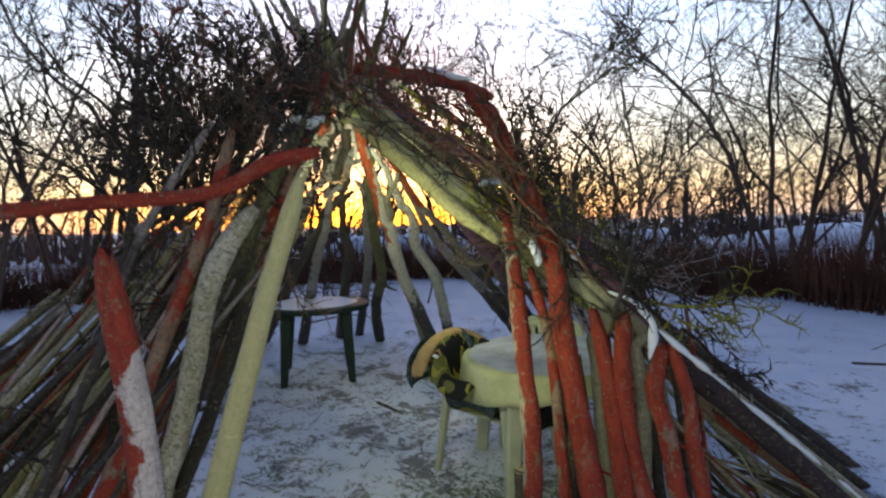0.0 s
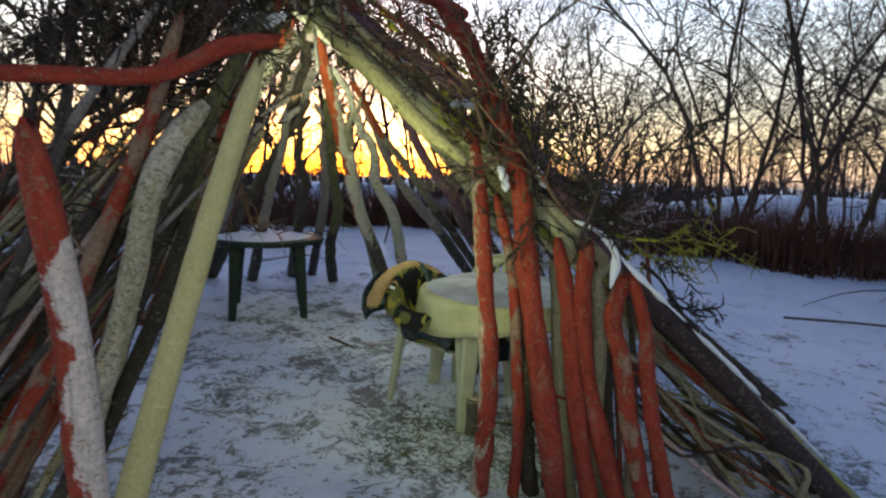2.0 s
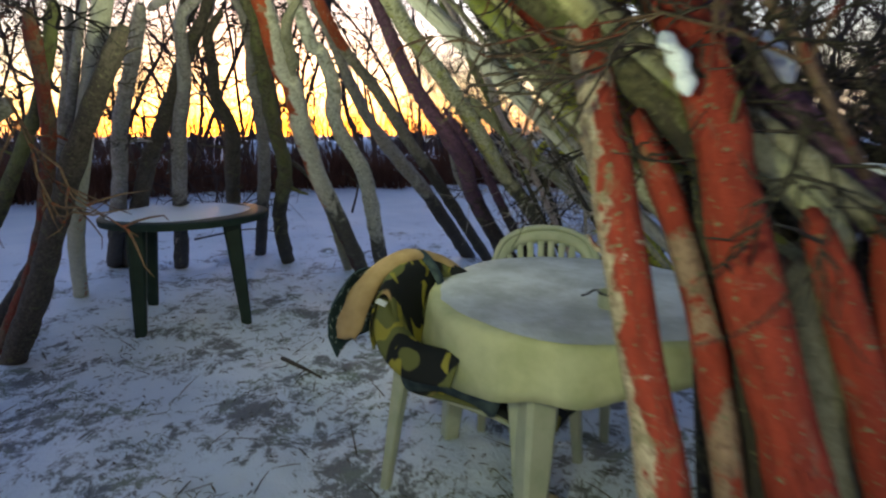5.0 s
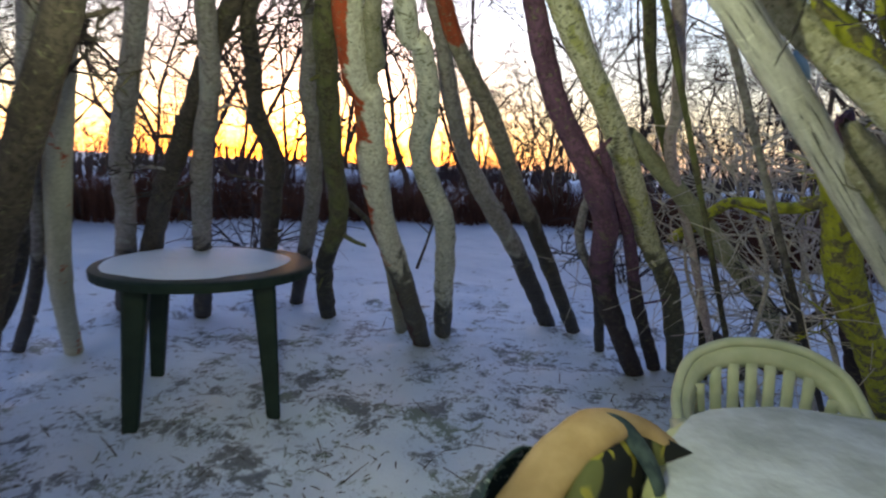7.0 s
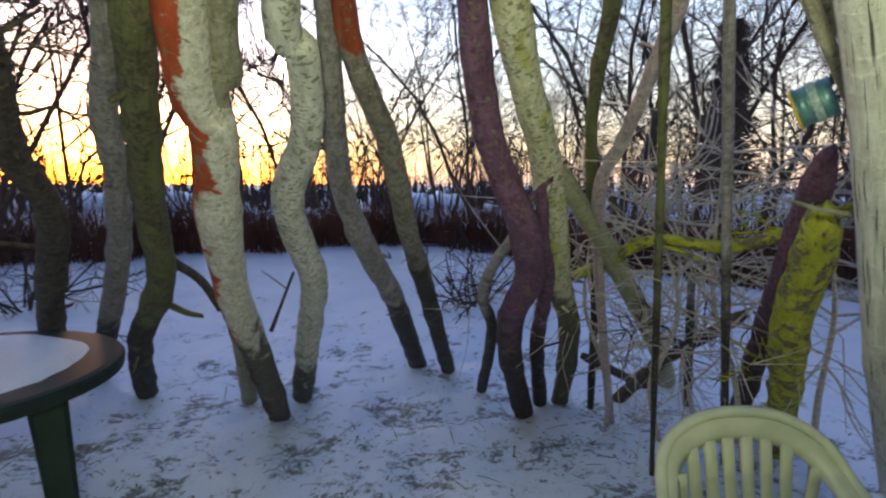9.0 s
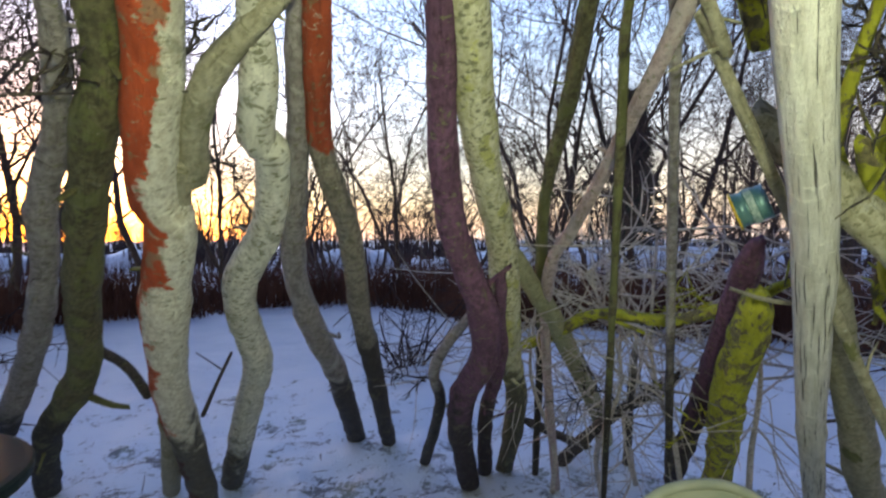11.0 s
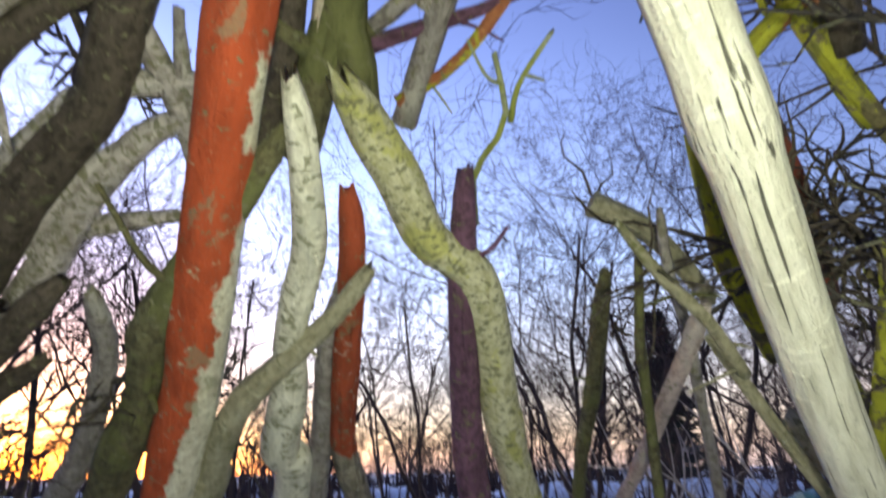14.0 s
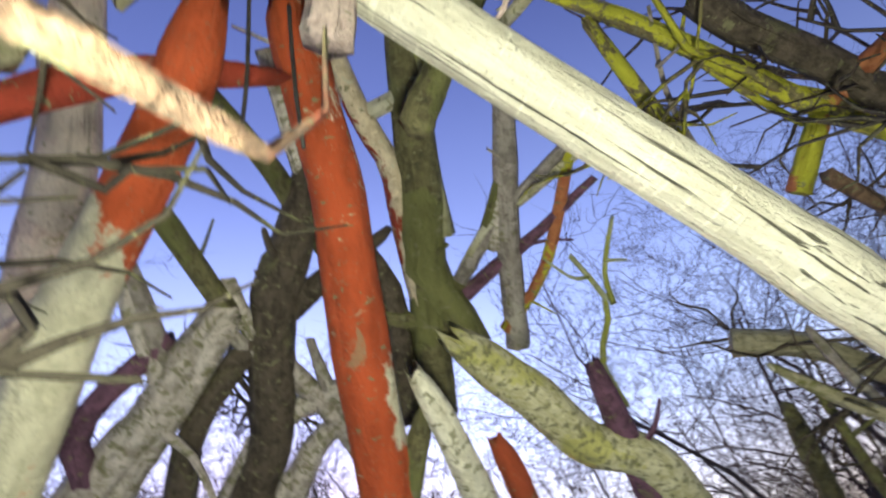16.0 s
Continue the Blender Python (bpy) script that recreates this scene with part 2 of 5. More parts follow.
RED, ORANGE = (0.34, 0.05, 0.028), (0.50, 0.09, 0.03)
CREAM, LICHEN, MOSS = (0.62, 0.62, 0.50), (0.50, 0.51, 0.05), (0.17, 0.18, 0.07)
BARK = {
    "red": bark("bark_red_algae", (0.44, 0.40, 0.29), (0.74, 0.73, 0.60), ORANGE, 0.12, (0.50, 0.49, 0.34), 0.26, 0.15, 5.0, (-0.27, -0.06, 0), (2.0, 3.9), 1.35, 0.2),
    "red2": bark("bark_dull_red", (0.20, 0.07, 0.05), (0.34, 0.12, 0.08), RED, 0.66, (0.36, 0.33, 0.26), 0.16, 0.5),
    "red3": bark("bark_red_brown", (0.17, 0.10, 0.07), (0.32, 0.22, 0.15), RED, 0.5, (0.34, 0.33, 0.24), 0.25, 0.5),
    "redpost": bark("bark_red_post", (0.24, 0.17, 0.12), (0.54, 0.46, 0.34), RED, 0.5, CREAM, 0.25, 0.5, 7.0, (0.12, -0.10, 0)),
    "redcream": bark("bark_red_over_cream", (0.44, 0.36, 0.26), (0.68, 0.60, 0.46), RED, 0.3, CREAM, 0.3, 0.3, 9.0, (-0.1, 0, -0.06)),
    "reddark": bark("bark_dark_red", (0.09, 0.06, 0.045), (0.21, 0.135, 0.09), (0.25, 0.06, 0.035), 0.45, MOSS, 0.2, 0.5),
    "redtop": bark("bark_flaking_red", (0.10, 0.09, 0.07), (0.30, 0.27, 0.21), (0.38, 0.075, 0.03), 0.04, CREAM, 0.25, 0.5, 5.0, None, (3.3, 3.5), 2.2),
    "pale": bark("peeled_pale_wood", (0.42, 0.41, 0.30), (0.58, 0.57, 0.44), ORANGE, 0.05, None, 0, 0.25, 5.0, (0.1, 0, -0.05), (3.88, 4.1), None, 0.0),
    "paley": bark("peeled_yellow_wood", (0.48, 0.47, 0.22), (0.58, 0.56, 0.29), None, 0, (0.44, 0.45, 0.22), 0.12, 0.15, 5.0, None, None, None, 0.0),
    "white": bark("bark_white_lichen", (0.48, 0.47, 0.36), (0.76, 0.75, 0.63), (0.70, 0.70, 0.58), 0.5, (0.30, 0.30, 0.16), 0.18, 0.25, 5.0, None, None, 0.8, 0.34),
    "whitered": bark("bark_white_flaking", (0.42, 0.38, 0.36), (0.66, 0.60, 0.58), RED, 0.40, (0.2, 0.17, 0.14), 0.2, 0.5, 5.0, (-0.14, -0.1, 0), (1.26, 1.34)),
    "palelichen": bark("bark_pale_lichen", (0.30, 0.29, 0.18), (0.52, 0.50, 0.36), CREAM, 0.4, MOSS, 0.26, 0.4, 5.0, None, None, None, 0.34),
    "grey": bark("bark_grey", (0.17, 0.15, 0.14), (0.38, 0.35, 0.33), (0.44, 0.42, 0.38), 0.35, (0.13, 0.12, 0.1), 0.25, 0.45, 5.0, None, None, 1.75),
    "greyrough": bark("bark_grey_rough", (0.25, 0.22, 0.19), (0.58, 0.54, 0.51), (0.68, 0.64, 0.60), 0.45, (0.3, 0.28, 0.2), 0.35, 0.6, 5.0, None, None, None, 0.38),
    "dark": bark("bark_dark", (0.035, 0.028, 0.022), (0.11, 0.09, 0.07), None, 0, (0.16, 0.15, 0.12), 0.12, 0.5),
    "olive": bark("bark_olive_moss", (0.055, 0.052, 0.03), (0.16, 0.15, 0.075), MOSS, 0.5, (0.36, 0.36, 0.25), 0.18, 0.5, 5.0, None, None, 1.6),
    "olivegrey": bark("bark_olive_grey", (0.20, 0.19, 0.12), (0.38, 0.36, 0.25), MOSS, 0.3, CREAM, 0.22, 0.4),
    "olivey": bark("bark_olive_yellow", (0.26, 0.24, 0.11), (0.42, 0.40, 0.20), MOSS, 0.25, LICHEN, 0.15, 0.3),
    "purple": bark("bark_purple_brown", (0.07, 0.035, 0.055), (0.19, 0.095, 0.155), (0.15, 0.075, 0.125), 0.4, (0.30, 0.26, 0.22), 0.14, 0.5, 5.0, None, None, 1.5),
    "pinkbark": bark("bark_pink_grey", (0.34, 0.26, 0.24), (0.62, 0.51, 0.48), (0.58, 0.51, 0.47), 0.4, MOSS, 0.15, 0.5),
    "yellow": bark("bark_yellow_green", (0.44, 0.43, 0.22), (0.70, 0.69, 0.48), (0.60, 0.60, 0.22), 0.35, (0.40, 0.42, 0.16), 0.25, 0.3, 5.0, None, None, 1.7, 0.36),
    "yellowred": bark("bark_yellow_red", (0.32, 0.10, 0.05), (0.45, 0.18, 0.08), LICHEN, 0.5, CREAM, 0.15, 0.4),
    "lichen": bark("bark_yellow_lichen", (0.10, 0.085, 0.05), (0.24, 0.21, 0.10), LICHEN, 0.56, (0.56, 0.57, 0.10), 0.3, 0.5, 17.0),
    "lichengreen": bark("bark_green_lichen", (0.26, 0.29, 0.16), (0.42, 0.46, 0.26), (0.40, 0.44, 0.10), 0.5, None, 0, 0.3),
    "greenp": bark("bark_smooth_green", (0.25, 0.26, 0.15), (0.40, 0.40, 0.25), (0.34, 0.38, 0.10), 0.25, MOSS, 0.12, 0.25, 5.0, None, None, None, 0.1),
    "cracked": bark("weathered_cracked_wood", (0.52, 0.51, 0.41), (0.72, 0.71, 0.61), None, 0, (0.50, 0.49, 0.38), 0.12, 1.0, 5.0, None, None, None, 0.0, 150),
    "tree": bark("bark_tree", (0.045, 0.035, 0.03), (0.12, 0.095, 0.085), None, 0, (0.2, 0.17, 0.16), 0.1, 0.4),
}
LOOKS = {
    "red": "orange-red algae over cream bark", "red2": "dull red bark", "red3": "red-brown flaking bark", "redpost": "red and buff flaking bark",
    "redcream": "red bark flaking over cream wood", "reddark": "dark red-brown bark", "redtop": "grey bark with a red upper half", "pale": "peeled pale wood with red stains",
    "paley": "smooth peeled yellow-green wood", "white": "white lichened bark", "whitered": "white bark over dull red wood",
    "palelichen": "pale lichen-covered bark", "grey": "grey bark", "greyrough": "rough grey lichened bark", "dark": "dark brown bark",
    "olive": "mossy olive bark", "olivegrey": "olive-grey bark", "olivey": "yellowish olive bark", "purple": "purple-brown bark",
    "pinkbark": "pinkish grey bark", "yellow": "yellow-green lichened bark", "yellowred": "red twig coated in yellow lichen",
    "lichen": "bright yellow lichen", "lichengreen": "green lichen", "greenp": "smooth green bark", "cracked": "bleached cracked bare wood",
}


def snow_material(name, dirt):
    n = Nodes(name)
    o = n.coords("Object")
    big, mid, fine = n.noise(o, 0.9, 4, 0.6), n.noise(o, 8.5, 6, 0.7, 0.6), n.noise(o, 60, 4, 0.6)
    col = n.mix(n.step(big, 0.3, 0.7), (0.70, 0.79, 0.85), (0.80, 0.87, 0.91))
    if dirt:
        d = n.add("ShaderNodeVectorMath")
        d.operation = "DISTANCE"
        n.link(o, d.inputs[0])
        d.inputs[1].default_value = (0.1, 3.4, 0)
        trod = n.math("MULTIPLY_ADD", n.step(d.outputs["Value"], 9.0, 0.6), 0.15)
        trod.node.inputs[2].default_value = 0.0
        lim = n.math("SUBTRACT", 0.64, trod)
        tuft = n.noise(o, 34, 5, 0.72, 0.8)
        field = n.math("ADD", n.math("MULTIPLY", mid, 0.55), n.math("MULTIPLY", tuft, 0.45))
        mask = n.step(n.math("ADD", field, n.math("MULTIPLY", n.math("SUBTRACT", n.noise(o, 1.9, 3, 0.6), 0.5), 0.55)), lim, n.math("ADD", lim, 0.09))
        earth = n.mix(n.step(fine, 0.35, 0.65), (0.018, 0.016, 0.012), (0.09, 0.08, 0.055))
        earth = n.mix(n.step(n.noise(o, 3.2, 3, 0.5), 0.5, 0.62), earth, (0.10, 0.13, 0.045))
        col = n.mix(n.math("MULTIPLY", mask, 0.8), col, earth)
    n.bump(n.math("ADD", mid, n.math("MULTIPLY", fine, 0.3)), 0.7, 0.04)
    m = n.done(col, 0.62, 0.3)
    return m


SNOW = snow_material("snow_trodden", True)
SNOW_CLEAN = snow_material("snow_clean", False)


def plain(name, a, b, scale=20, rough=0.5, spec=0.4, metal=0.0, relief=0.15, dist=0.003):
    n = Nodes(name)
    o = n.coords("Object")
    f = n.noise(o, scale, 5, 0.6)
    col = n.mix(n.step(f, 0.3, 0.7), a, b)
    n.p.inputs["Metallic"].default_value = metal
    n.bump(n.noise(o, scale * 5, 3, 0.6), relief, dist)
    return n.done(col, n.math("ADD", rough - 0.08, n.math("MULTIPLY", f, 0.16)), spec)


GREEN_PLASTIC = plain("dark_green_plastic", (0.008, 0.019, 0.014), (0.014, 0.029, 0.021), 9, 0.62, 0.25)
PALE_PLASTIC = plain("pale_green_plastic", (0.36, 0.40, 0.27), (0.45, 0.48, 0.34), 12, 0.4)
CLOTH = plain("cream_tablecloth", (0.42, 0.45, 0.24), (0.58, 0.60, 0.35), 7, 0.75, 0.2, 0, 0.3, 0.004)
FROST = plain("frosted_snow_film", (0.36, 0.39, 0.38), (0.62, 0.66, 0.69), 4.5, 0.7, 0.3, 0, 0.7, 0.01)
TIN = plain("teal_printed_tin", (0.06, 0.16, 0.16), (0.13, 0.26, 0.25), 30, 0.35, 0.5, 0.3)
RUST = plain("pale_print", (0.14, 0.24, 0.22), (0.34, 0.42, 0.38), 160, 0.5, 0.3)
YELLOW_RIM = plain("yellow_rim", (0.55, 0.36, 0.02), (0.7, 0.5, 0.05), 40, 0.5, 0.4)
WIRE = plain("dark_wire", (0.02, 0.02, 0.02), (0.05, 0.045, 0.04), 50, 0.5)
NEEDLE = plain("spruce_needles", (0.012, 0.022, 0.014), (0.03, 0.045, 0.03), 4, 0.8)
BRUSH = plain("dead_brush", (0.055, 0.026, 0.018), (0.13, 0.065, 0.045), 1.1, 0.9, 0.1)
LITTER = plain("leaf_litter", (0.045, 0.04, 0.025), (0.14, 0.11, 0.06), 6, 0.9, 0.1)
GRASS = plain("frosted_grass", (0.06, 0.08, 0.03), (0.16, 0.18, 0.09), 6, 0.9, 0.1)
PALE_TWIG = bark("pale_twigs", (0.38, 0.34, 0.29), (0.68, 0.63, 0.56), None, 0, CREAM, 0.2, 0.2)
FAR_TWIG = plain("far_twigs", (0.035, 0.026, 0.024), (0.09, 0.068, 0.062), 0.3, 0.9, 0.1)


def camo_material():
    n = Nodes("camouflage_cloth")
    o = n.coords("Object")
    a, b = n.noise(o, 4.5, 2, 0.5, 0.7), n.noise(n.scaled(o, 1, 1, 0.5), 9, 2, 0.5, 0.9)
    col = n.mix(n.step(a, 0.47, 0.49), (0.13, 0.14, 0.05), (0.016, 0.018, 0.018))
    col = n.mix(n.step(b, 0.58, 0.60), col, (0.30, 0.27, 0.05))
    col = n.mix(n.step(n.noise(o, 3.1, 1, 0.5, 0.4), 0.62, 0.635), col, (0.40, 0.27, 0.13))
    n.bump(n.noise(o, 240, 2, 0.5), 0.2, 0.002)
    return n.done(col, 0.85, 0.15)


CAMO = camo_material()
PALE_TWIG_PLAIN = plain("sawn_wood", (0.42, 0.34, 0.22), (0.58, 0.48, 0.33), 30, 0.8, 0.2)
PAPER = plain("white_label", (0.62, 0.66, 0.64), (0.74, 0.78, 0.76), 30, 0.7, 0.2)
TAN = plain("tan_cloth", (0.34, 0.23, 0.11), (0.44, 0.31, 0.16), 14, 0.85, 0.15, 0, 0.3)
NAVY = plain("blue_green_cloth", (0.02, 0.035, 0.045), (0.07, 0.10, 0.10), 22, 0.85, 0.15, 0, 0.3)


def flecked_material():
    n = Nodes("flecked_cloth")
    o = n.coords("Object")
    col = n.mix(n.noise(o, 14, 3, 0.5), (0.018, 0.035, 0.042), (0.05, 0.085, 0.085))
    col = n.mix(n.step(n.noise(o, 42, 2, 0.5, 0.8), 0.60, 0.63), col, (0.34, 0.42, 0.40))
    n.bump(n.noise(o, 200, 2, 0.5), 0.2, 0.002)
    return n.done(col, 0.85, 0.15)


FLECKED = flecked_material()


# ---- builders ----
def link_mesh(name, verts, faces, mat, parent=None, label="", smooth=True, grain=None):
    me = bpy.data.meshes.new(name)
    me.from_pydata(verts, [], faces)
    me.materials.append(mat)
    if smooth:
        me.polygons.foreach_set("use_smooth", [True] * len(me.polygons))
    if grain is not None:
        at = me.attributes.new("grain", "FLOAT_VECTOR", "POINT")
        at.data.foreach_set("vector", np.asarray(grain, np.float32).ravel())
    me.update()
    ob = new(name, me)
    if parent:
        ob.parent = parent
    if label:
        tagged(ob, label)
    return ob


def part(name, bm, material, parent=None, label="", smooth=False):
    me = bpy.data.meshes.new(name)
    bm.normal_update()
    bm.to_mesh(me)
    bm.free()
    me.materials.append(material)
    if smooth:
        me.polygons.foreach_set("use_smooth", [True] * len(me.polygons))
    ob = new(name, me)
    if parent:
        ob.parent = parent
    if label:
        tagged(ob, label)
    return ob


def spline(pts, n):
    """n points evenly along a smooth curve through pts, with a number that says how far along each lies."""
    p = np.asarray(pts, float)
    if len(p) == 2:
        s = np.linspace(0, 1, n)[:, None]
        return p[0] + (p[1] - p[0]) * s
    q = np.vstack([2 * p[0] - p[1], p, 2 * p[-1] - p[-2]])
    seg = np.sqrt(np.linalg.norm(np.diff(p, axis=0), axis=1))
    u = np.concatenate([[0], np.cumsum(seg)])
    out = []
    for s in np.linspace(0, u[-1], n):
        i = min(int(np.searchsorted(u, s, side="right")) - 1, len(p) - 2)
        t = (s - u[i]) / max(u[i + 1] - u[i], 1e-9)
        a, b, c, d = q[i:i + 4]
        out.append(0.5 * ((2 * b) + (c - a) * t + (2 * a - 5 * b + 4 * c - d) * t * t + (3 * b - a - 3 * c + d) * t ** 3))
    return np.array(out)


class Tubes:
    """Round, tapering pieces of wood gathered into one mesh."""

    def __init__(self):
        self.v, self.f, self.g, self.n = [], [], [], 0

    def add(self, path, radii, sides=6, lump=0.0, cap=True, jag=0.0, seed=0.0, flat=1.0, start=0.0):
        path, radii = np.asarray(path, float), np.asarray(radii, float)
        k = len(path)
        tan = np.gradient(path, axis=0)
        tan /= np.linalg.norm(tan, axis=1)[:, None] + 1e-12
        ref = np.array((0.0, 0.0, 1.0)) if abs(tan[0][2]) < 0.9 else np.array((1.0, 0.0, 0.0))
        a = np.cross(tan, ref)
        a /= np.linalg.norm(a, axis=1)[:, None] + 1e-12
        b = np.cross(tan, a)
        run = start + np.concatenate([[0], np.cumsum(np.linalg.norm(np.diff(path, axis=0), axis=1))])
        th = np.arange(sides) * 2 * math.pi / sides
        rr = np.repeat(radii[:, None], sides, 1)
        if lump:
            for i in range(k):
                for j in range(sides):
                    p = path[i] + radii[i] * (math.cos(th[j]) * a[i] + math.sin(th[j]) * b[i])
                    v = noise.noise(Vector(p * 5.0) + Vector((seed, 0, 0))) * 0.6 + noise.noise(Vector(p * 16.0) + Vector((0, seed, 0))) * 0.4
                    rr[i, j] *= 1 + lump * v
        ring = path[:, None, :] + rr[..., None] * (np.cos(th)[None, :, None] * a[:, None, :] + flat * np.sin(th)[None, :, None] * b[:, None, :])
        if jag:
            rnd = np.random.RandomState(int(seed * 1000) % 99991)
            ring[-1] += tan[-1] * rnd.uniform(-jag, jag, sides)[:, None]
        self.v.append(ring.reshape(-1, 3))
        gr = np.stack([rr * np.cos(th), rr * np.sin(th), np.repeat(run[:, None], sides, 1)], -1)
        self.g.append(gr.reshape(-1, 3))
        o = self.n
        for i in range(k - 1):
            for j in range(sides):
                j2 = (j + 1) % sides
                self.f.append((o + i * sides + j, o + i * sides + j2, o + (i + 1) * sides + j2, o + (i + 1) * sides + j))
        if cap:
            self.f.append(tuple(o + j for j in range(sides))[::-1])
            self.f.append(tuple(o + (k - 1) * sides + j for j in range(sides)))
        self.n += k * sides

    def mesh(self, name, mat, parent=None, label="", origin=(0, 0, 0)):
        v = np.vstack(self.v) - np.asarray(origin)
        return link_mesh(name, v.tolist(), self.f, mat, parent, label, True, np.vstack(self.g))


# ---- ground ----
CENTRE = np.array((-0.01, 2.91))


def ground_height(x, y):
    d = math.hypot(x + 0.2, y - 3.8)
    k = 1.0 if d < 12 else max(0.0, 1 - (d - 12) / 20)
    h = 0.035 * noise.noise(Vector((x * 0.7, y * 0.7, 0.3))) + 0.045 * noise.noise(Vector((x * 3.1, y * 3.1, 5.0)))
    h += 0.022 * noise.noise(Vector((x * 7.5, y * 7.5, 9.0)))
    far = 0.5 * noise.noise(Vector((x * 0.02, y * 0.02, 2.0))) if d > 30 else 0.0
    return k * h - 0.012 + far * min(1, (d - 30) / 60 if d > 30 else 0)


def snow_ground():
    radii = [0.0]
    while radii[-1] < 9:
        radii.append(radii[-1] + 0.075)
    while radii[-1] < 2500:
        radii.append(radii[-1] * 1.16)
    sides = 200
    verts, faces = [(-0.2, 3.8, ground_height(-0.2, 3.8))], []
    for r in radii[1:]:
        for j in range(sides):
            a = 2 * math.pi * j / sides
            x, y = -0.2 + r * math.cos(a), 3.8 + r * math.sin(a)
            verts.append((x, y, ground_height(x, y)))
    for j in range(sides):
        faces.append((0, 1 + j, 1 + (j + 1) % sides))
    for i in range(len(radii) - 2):
        o = 1 + i * sides
        for j in range(sides):
            k = (j + 1) % sides
            faces.append((o + j, o + sides + j, o + sides + k, o + k))
    return tagged(link_mesh("ground", verts, faces, SNOW), "thin trodden snow with earth and leaf litter showing", "ground", kind="structure")


snow_ground()


# ---- trees and brush round the shelter ----
def grow(tubes, twigs, rnd, start, way, length, radius, level, limit, spread, upward):
    """One limb and all that grows from it."""
    steps = 6 if level < 2 else 4
    pts, p, w = [start], start.copy(), way.copy()
    for _ in range(steps):
        w = w + rnd.normal(0, 0.16 + 0.05 * level, 3) + np.array((0, 0, upward))
        w /= np.linalg.norm(w)
        p = p + w * length / steps
        pts.append(p.copy())
    rad = np.linspace(radius, radius * (0.45 if level < limit else 0.25), steps + 1)
    (tubes if level < 2 else twigs).add(pts, rad, (8, 6, 4, 3, 3)[min(level, 4)], cap=False)
    if level >= limit:
        return
    count = rnd.randint(4, 7) if level else rnd.randint(6, 9)
    for i in range(count):
        f = rnd.uniform(0.25 if level else 0.3, 1.0)
        k = min(int(f * steps), steps - 1)
        base = pts[k] + (pts[k + 1] - pts[k]) * (f * steps - k)
        side = rnd.normal(0, 1, 3)
        along = (pts[k + 1] - pts[k]) / np.linalg.norm(pts[k + 1] - pts[k])
        side -= side.dot(along) * along
        side /= np.linalg.norm(side)
        out = along * (1 - spread) + side * spread
        out /= np.linalg.norm(out)
        grow(tubes, twigs, rnd, base, out, length * rnd.uniform(0.4, 0.66), max(np.interp(f, (0, 1), (rad[0], rad[-1])) * rnd.uniform(0.4, 0.62), 0.004), level + 1, limit, spread, upward)


def bare_tree(seed, height, stems, girth, spread=0.55, limit=4, mat=None, lean=0.2):
    rnd = np.random.RandomState(seed)
    root = new("tree")
    trunk, crown = Tubes(), Tubes()
    for s in range(stems):
        a = rnd.uniform(0, 2 * math.pi)
        w = np.array((math.cos(a) * lean, math.sin(a) * lean, 1.0)) if stems > 1 else np.array((rnd.uniform(-.1, .1), rnd.uniform(-.1, .1), 1.0))
        grow(trunk, crown, rnd, np.array((math.cos(a) * .12, math.sin(a) * .12, -0.15)) * (stems > 1) + np.array((0, 0, -0.1)), w / np.linalg.norm(w), height * rnd.uniform(0.8, 1.0), girth * rnd.uniform(.7, 1), 0, limit, spread, 0.05)
    trunk.mesh("trunk", BARK["tree"], root)
    crown.mesh("crown", mat or FAR_TWIG, root)
    return tagged(root, "bare multi-stemmed winter tree with fine dark twigs", "tree", "trees round the shelter")


KINDS = [bare_tree(11, 6.6, 3, 0.075), bare_tree(12, 7.5, 2, 0.09), bare_tree(13, 5.6, 4, 0.055), bare_tree(14, 8.2, 1, 0.115),
         bare_tree(15, 4.6, 5, 0.05, 0.5, 3, None, 0.35), bare_tree(16, 6.4, 2, 0.06, 0.5, 4)]


def at_bearing(deg, dist):
    a = math.radians(deg)
    return dist * math.sin(a), 3.0 + dist * math.cos(a)


SPOTS = [(-62, 11, 1), (-54, 13.5, 0), (-47, 9.5, 3), (-41, 12, 2), (-36, 15, 5), (-31, 11, 1), (-26, 14, 4), (-21, 17, 0), (-17, 13, 5), (-12, 20, 4),
         (-8, 16, 5), (-3, 21, 2), (1, 15, 4), (5, 18, 5), (9, 14, 4), (13, 19, 0), (17, 15, 5), (22, 13, 4), (26, 17, 2), (31, 14, 0), (36, 19, 3),
         (40, 15, 2), (45, 21, 1), (50, 16, 5), (55, 13, 4), (60, 18, 0), (66, 14, 3), (73, 17, 2), (82, 15, 1), (-72, 14, 0), (-82, 12, 3),
         (33, 11.5, 5), (43, 12.5, 0), (57, 11, 2), (-58, 17, 5), (-44, 18, 1), (-33, 20, 2), (28, 22, 1), (48, 26, 0), (18, 24, 1), (-24, 23, 3),
         (-50, 12, 0), (-38, 12, 3), (-28, 13, 5), (-19, 13, 3), (-9, 14, 3), (-1, 14, 5), (38, 12.5, 5),
         (110, 16, 1), (140, 18, 0), (175, 20, 3), (205, 17, 2), (235, 15, 1), (255, 14, 0)]
used = set()
for n, (deg, dist, kind) in enumerate(SPOTS):
    x, y = at_bearing(deg, dist)
    s = 0.85 + 0.35 * ((n * 37) % 10) / 10
    m = pose(x, y, -0.03, 0, 0, (n * 73) % 360)
    if kind not in used:
        used.add(kind)
        KINDS[kind].matrix_basis = m
        KINDS[kind].scale = (s, s, s)
    else:
        copy_thing(KINDS[kind], m)


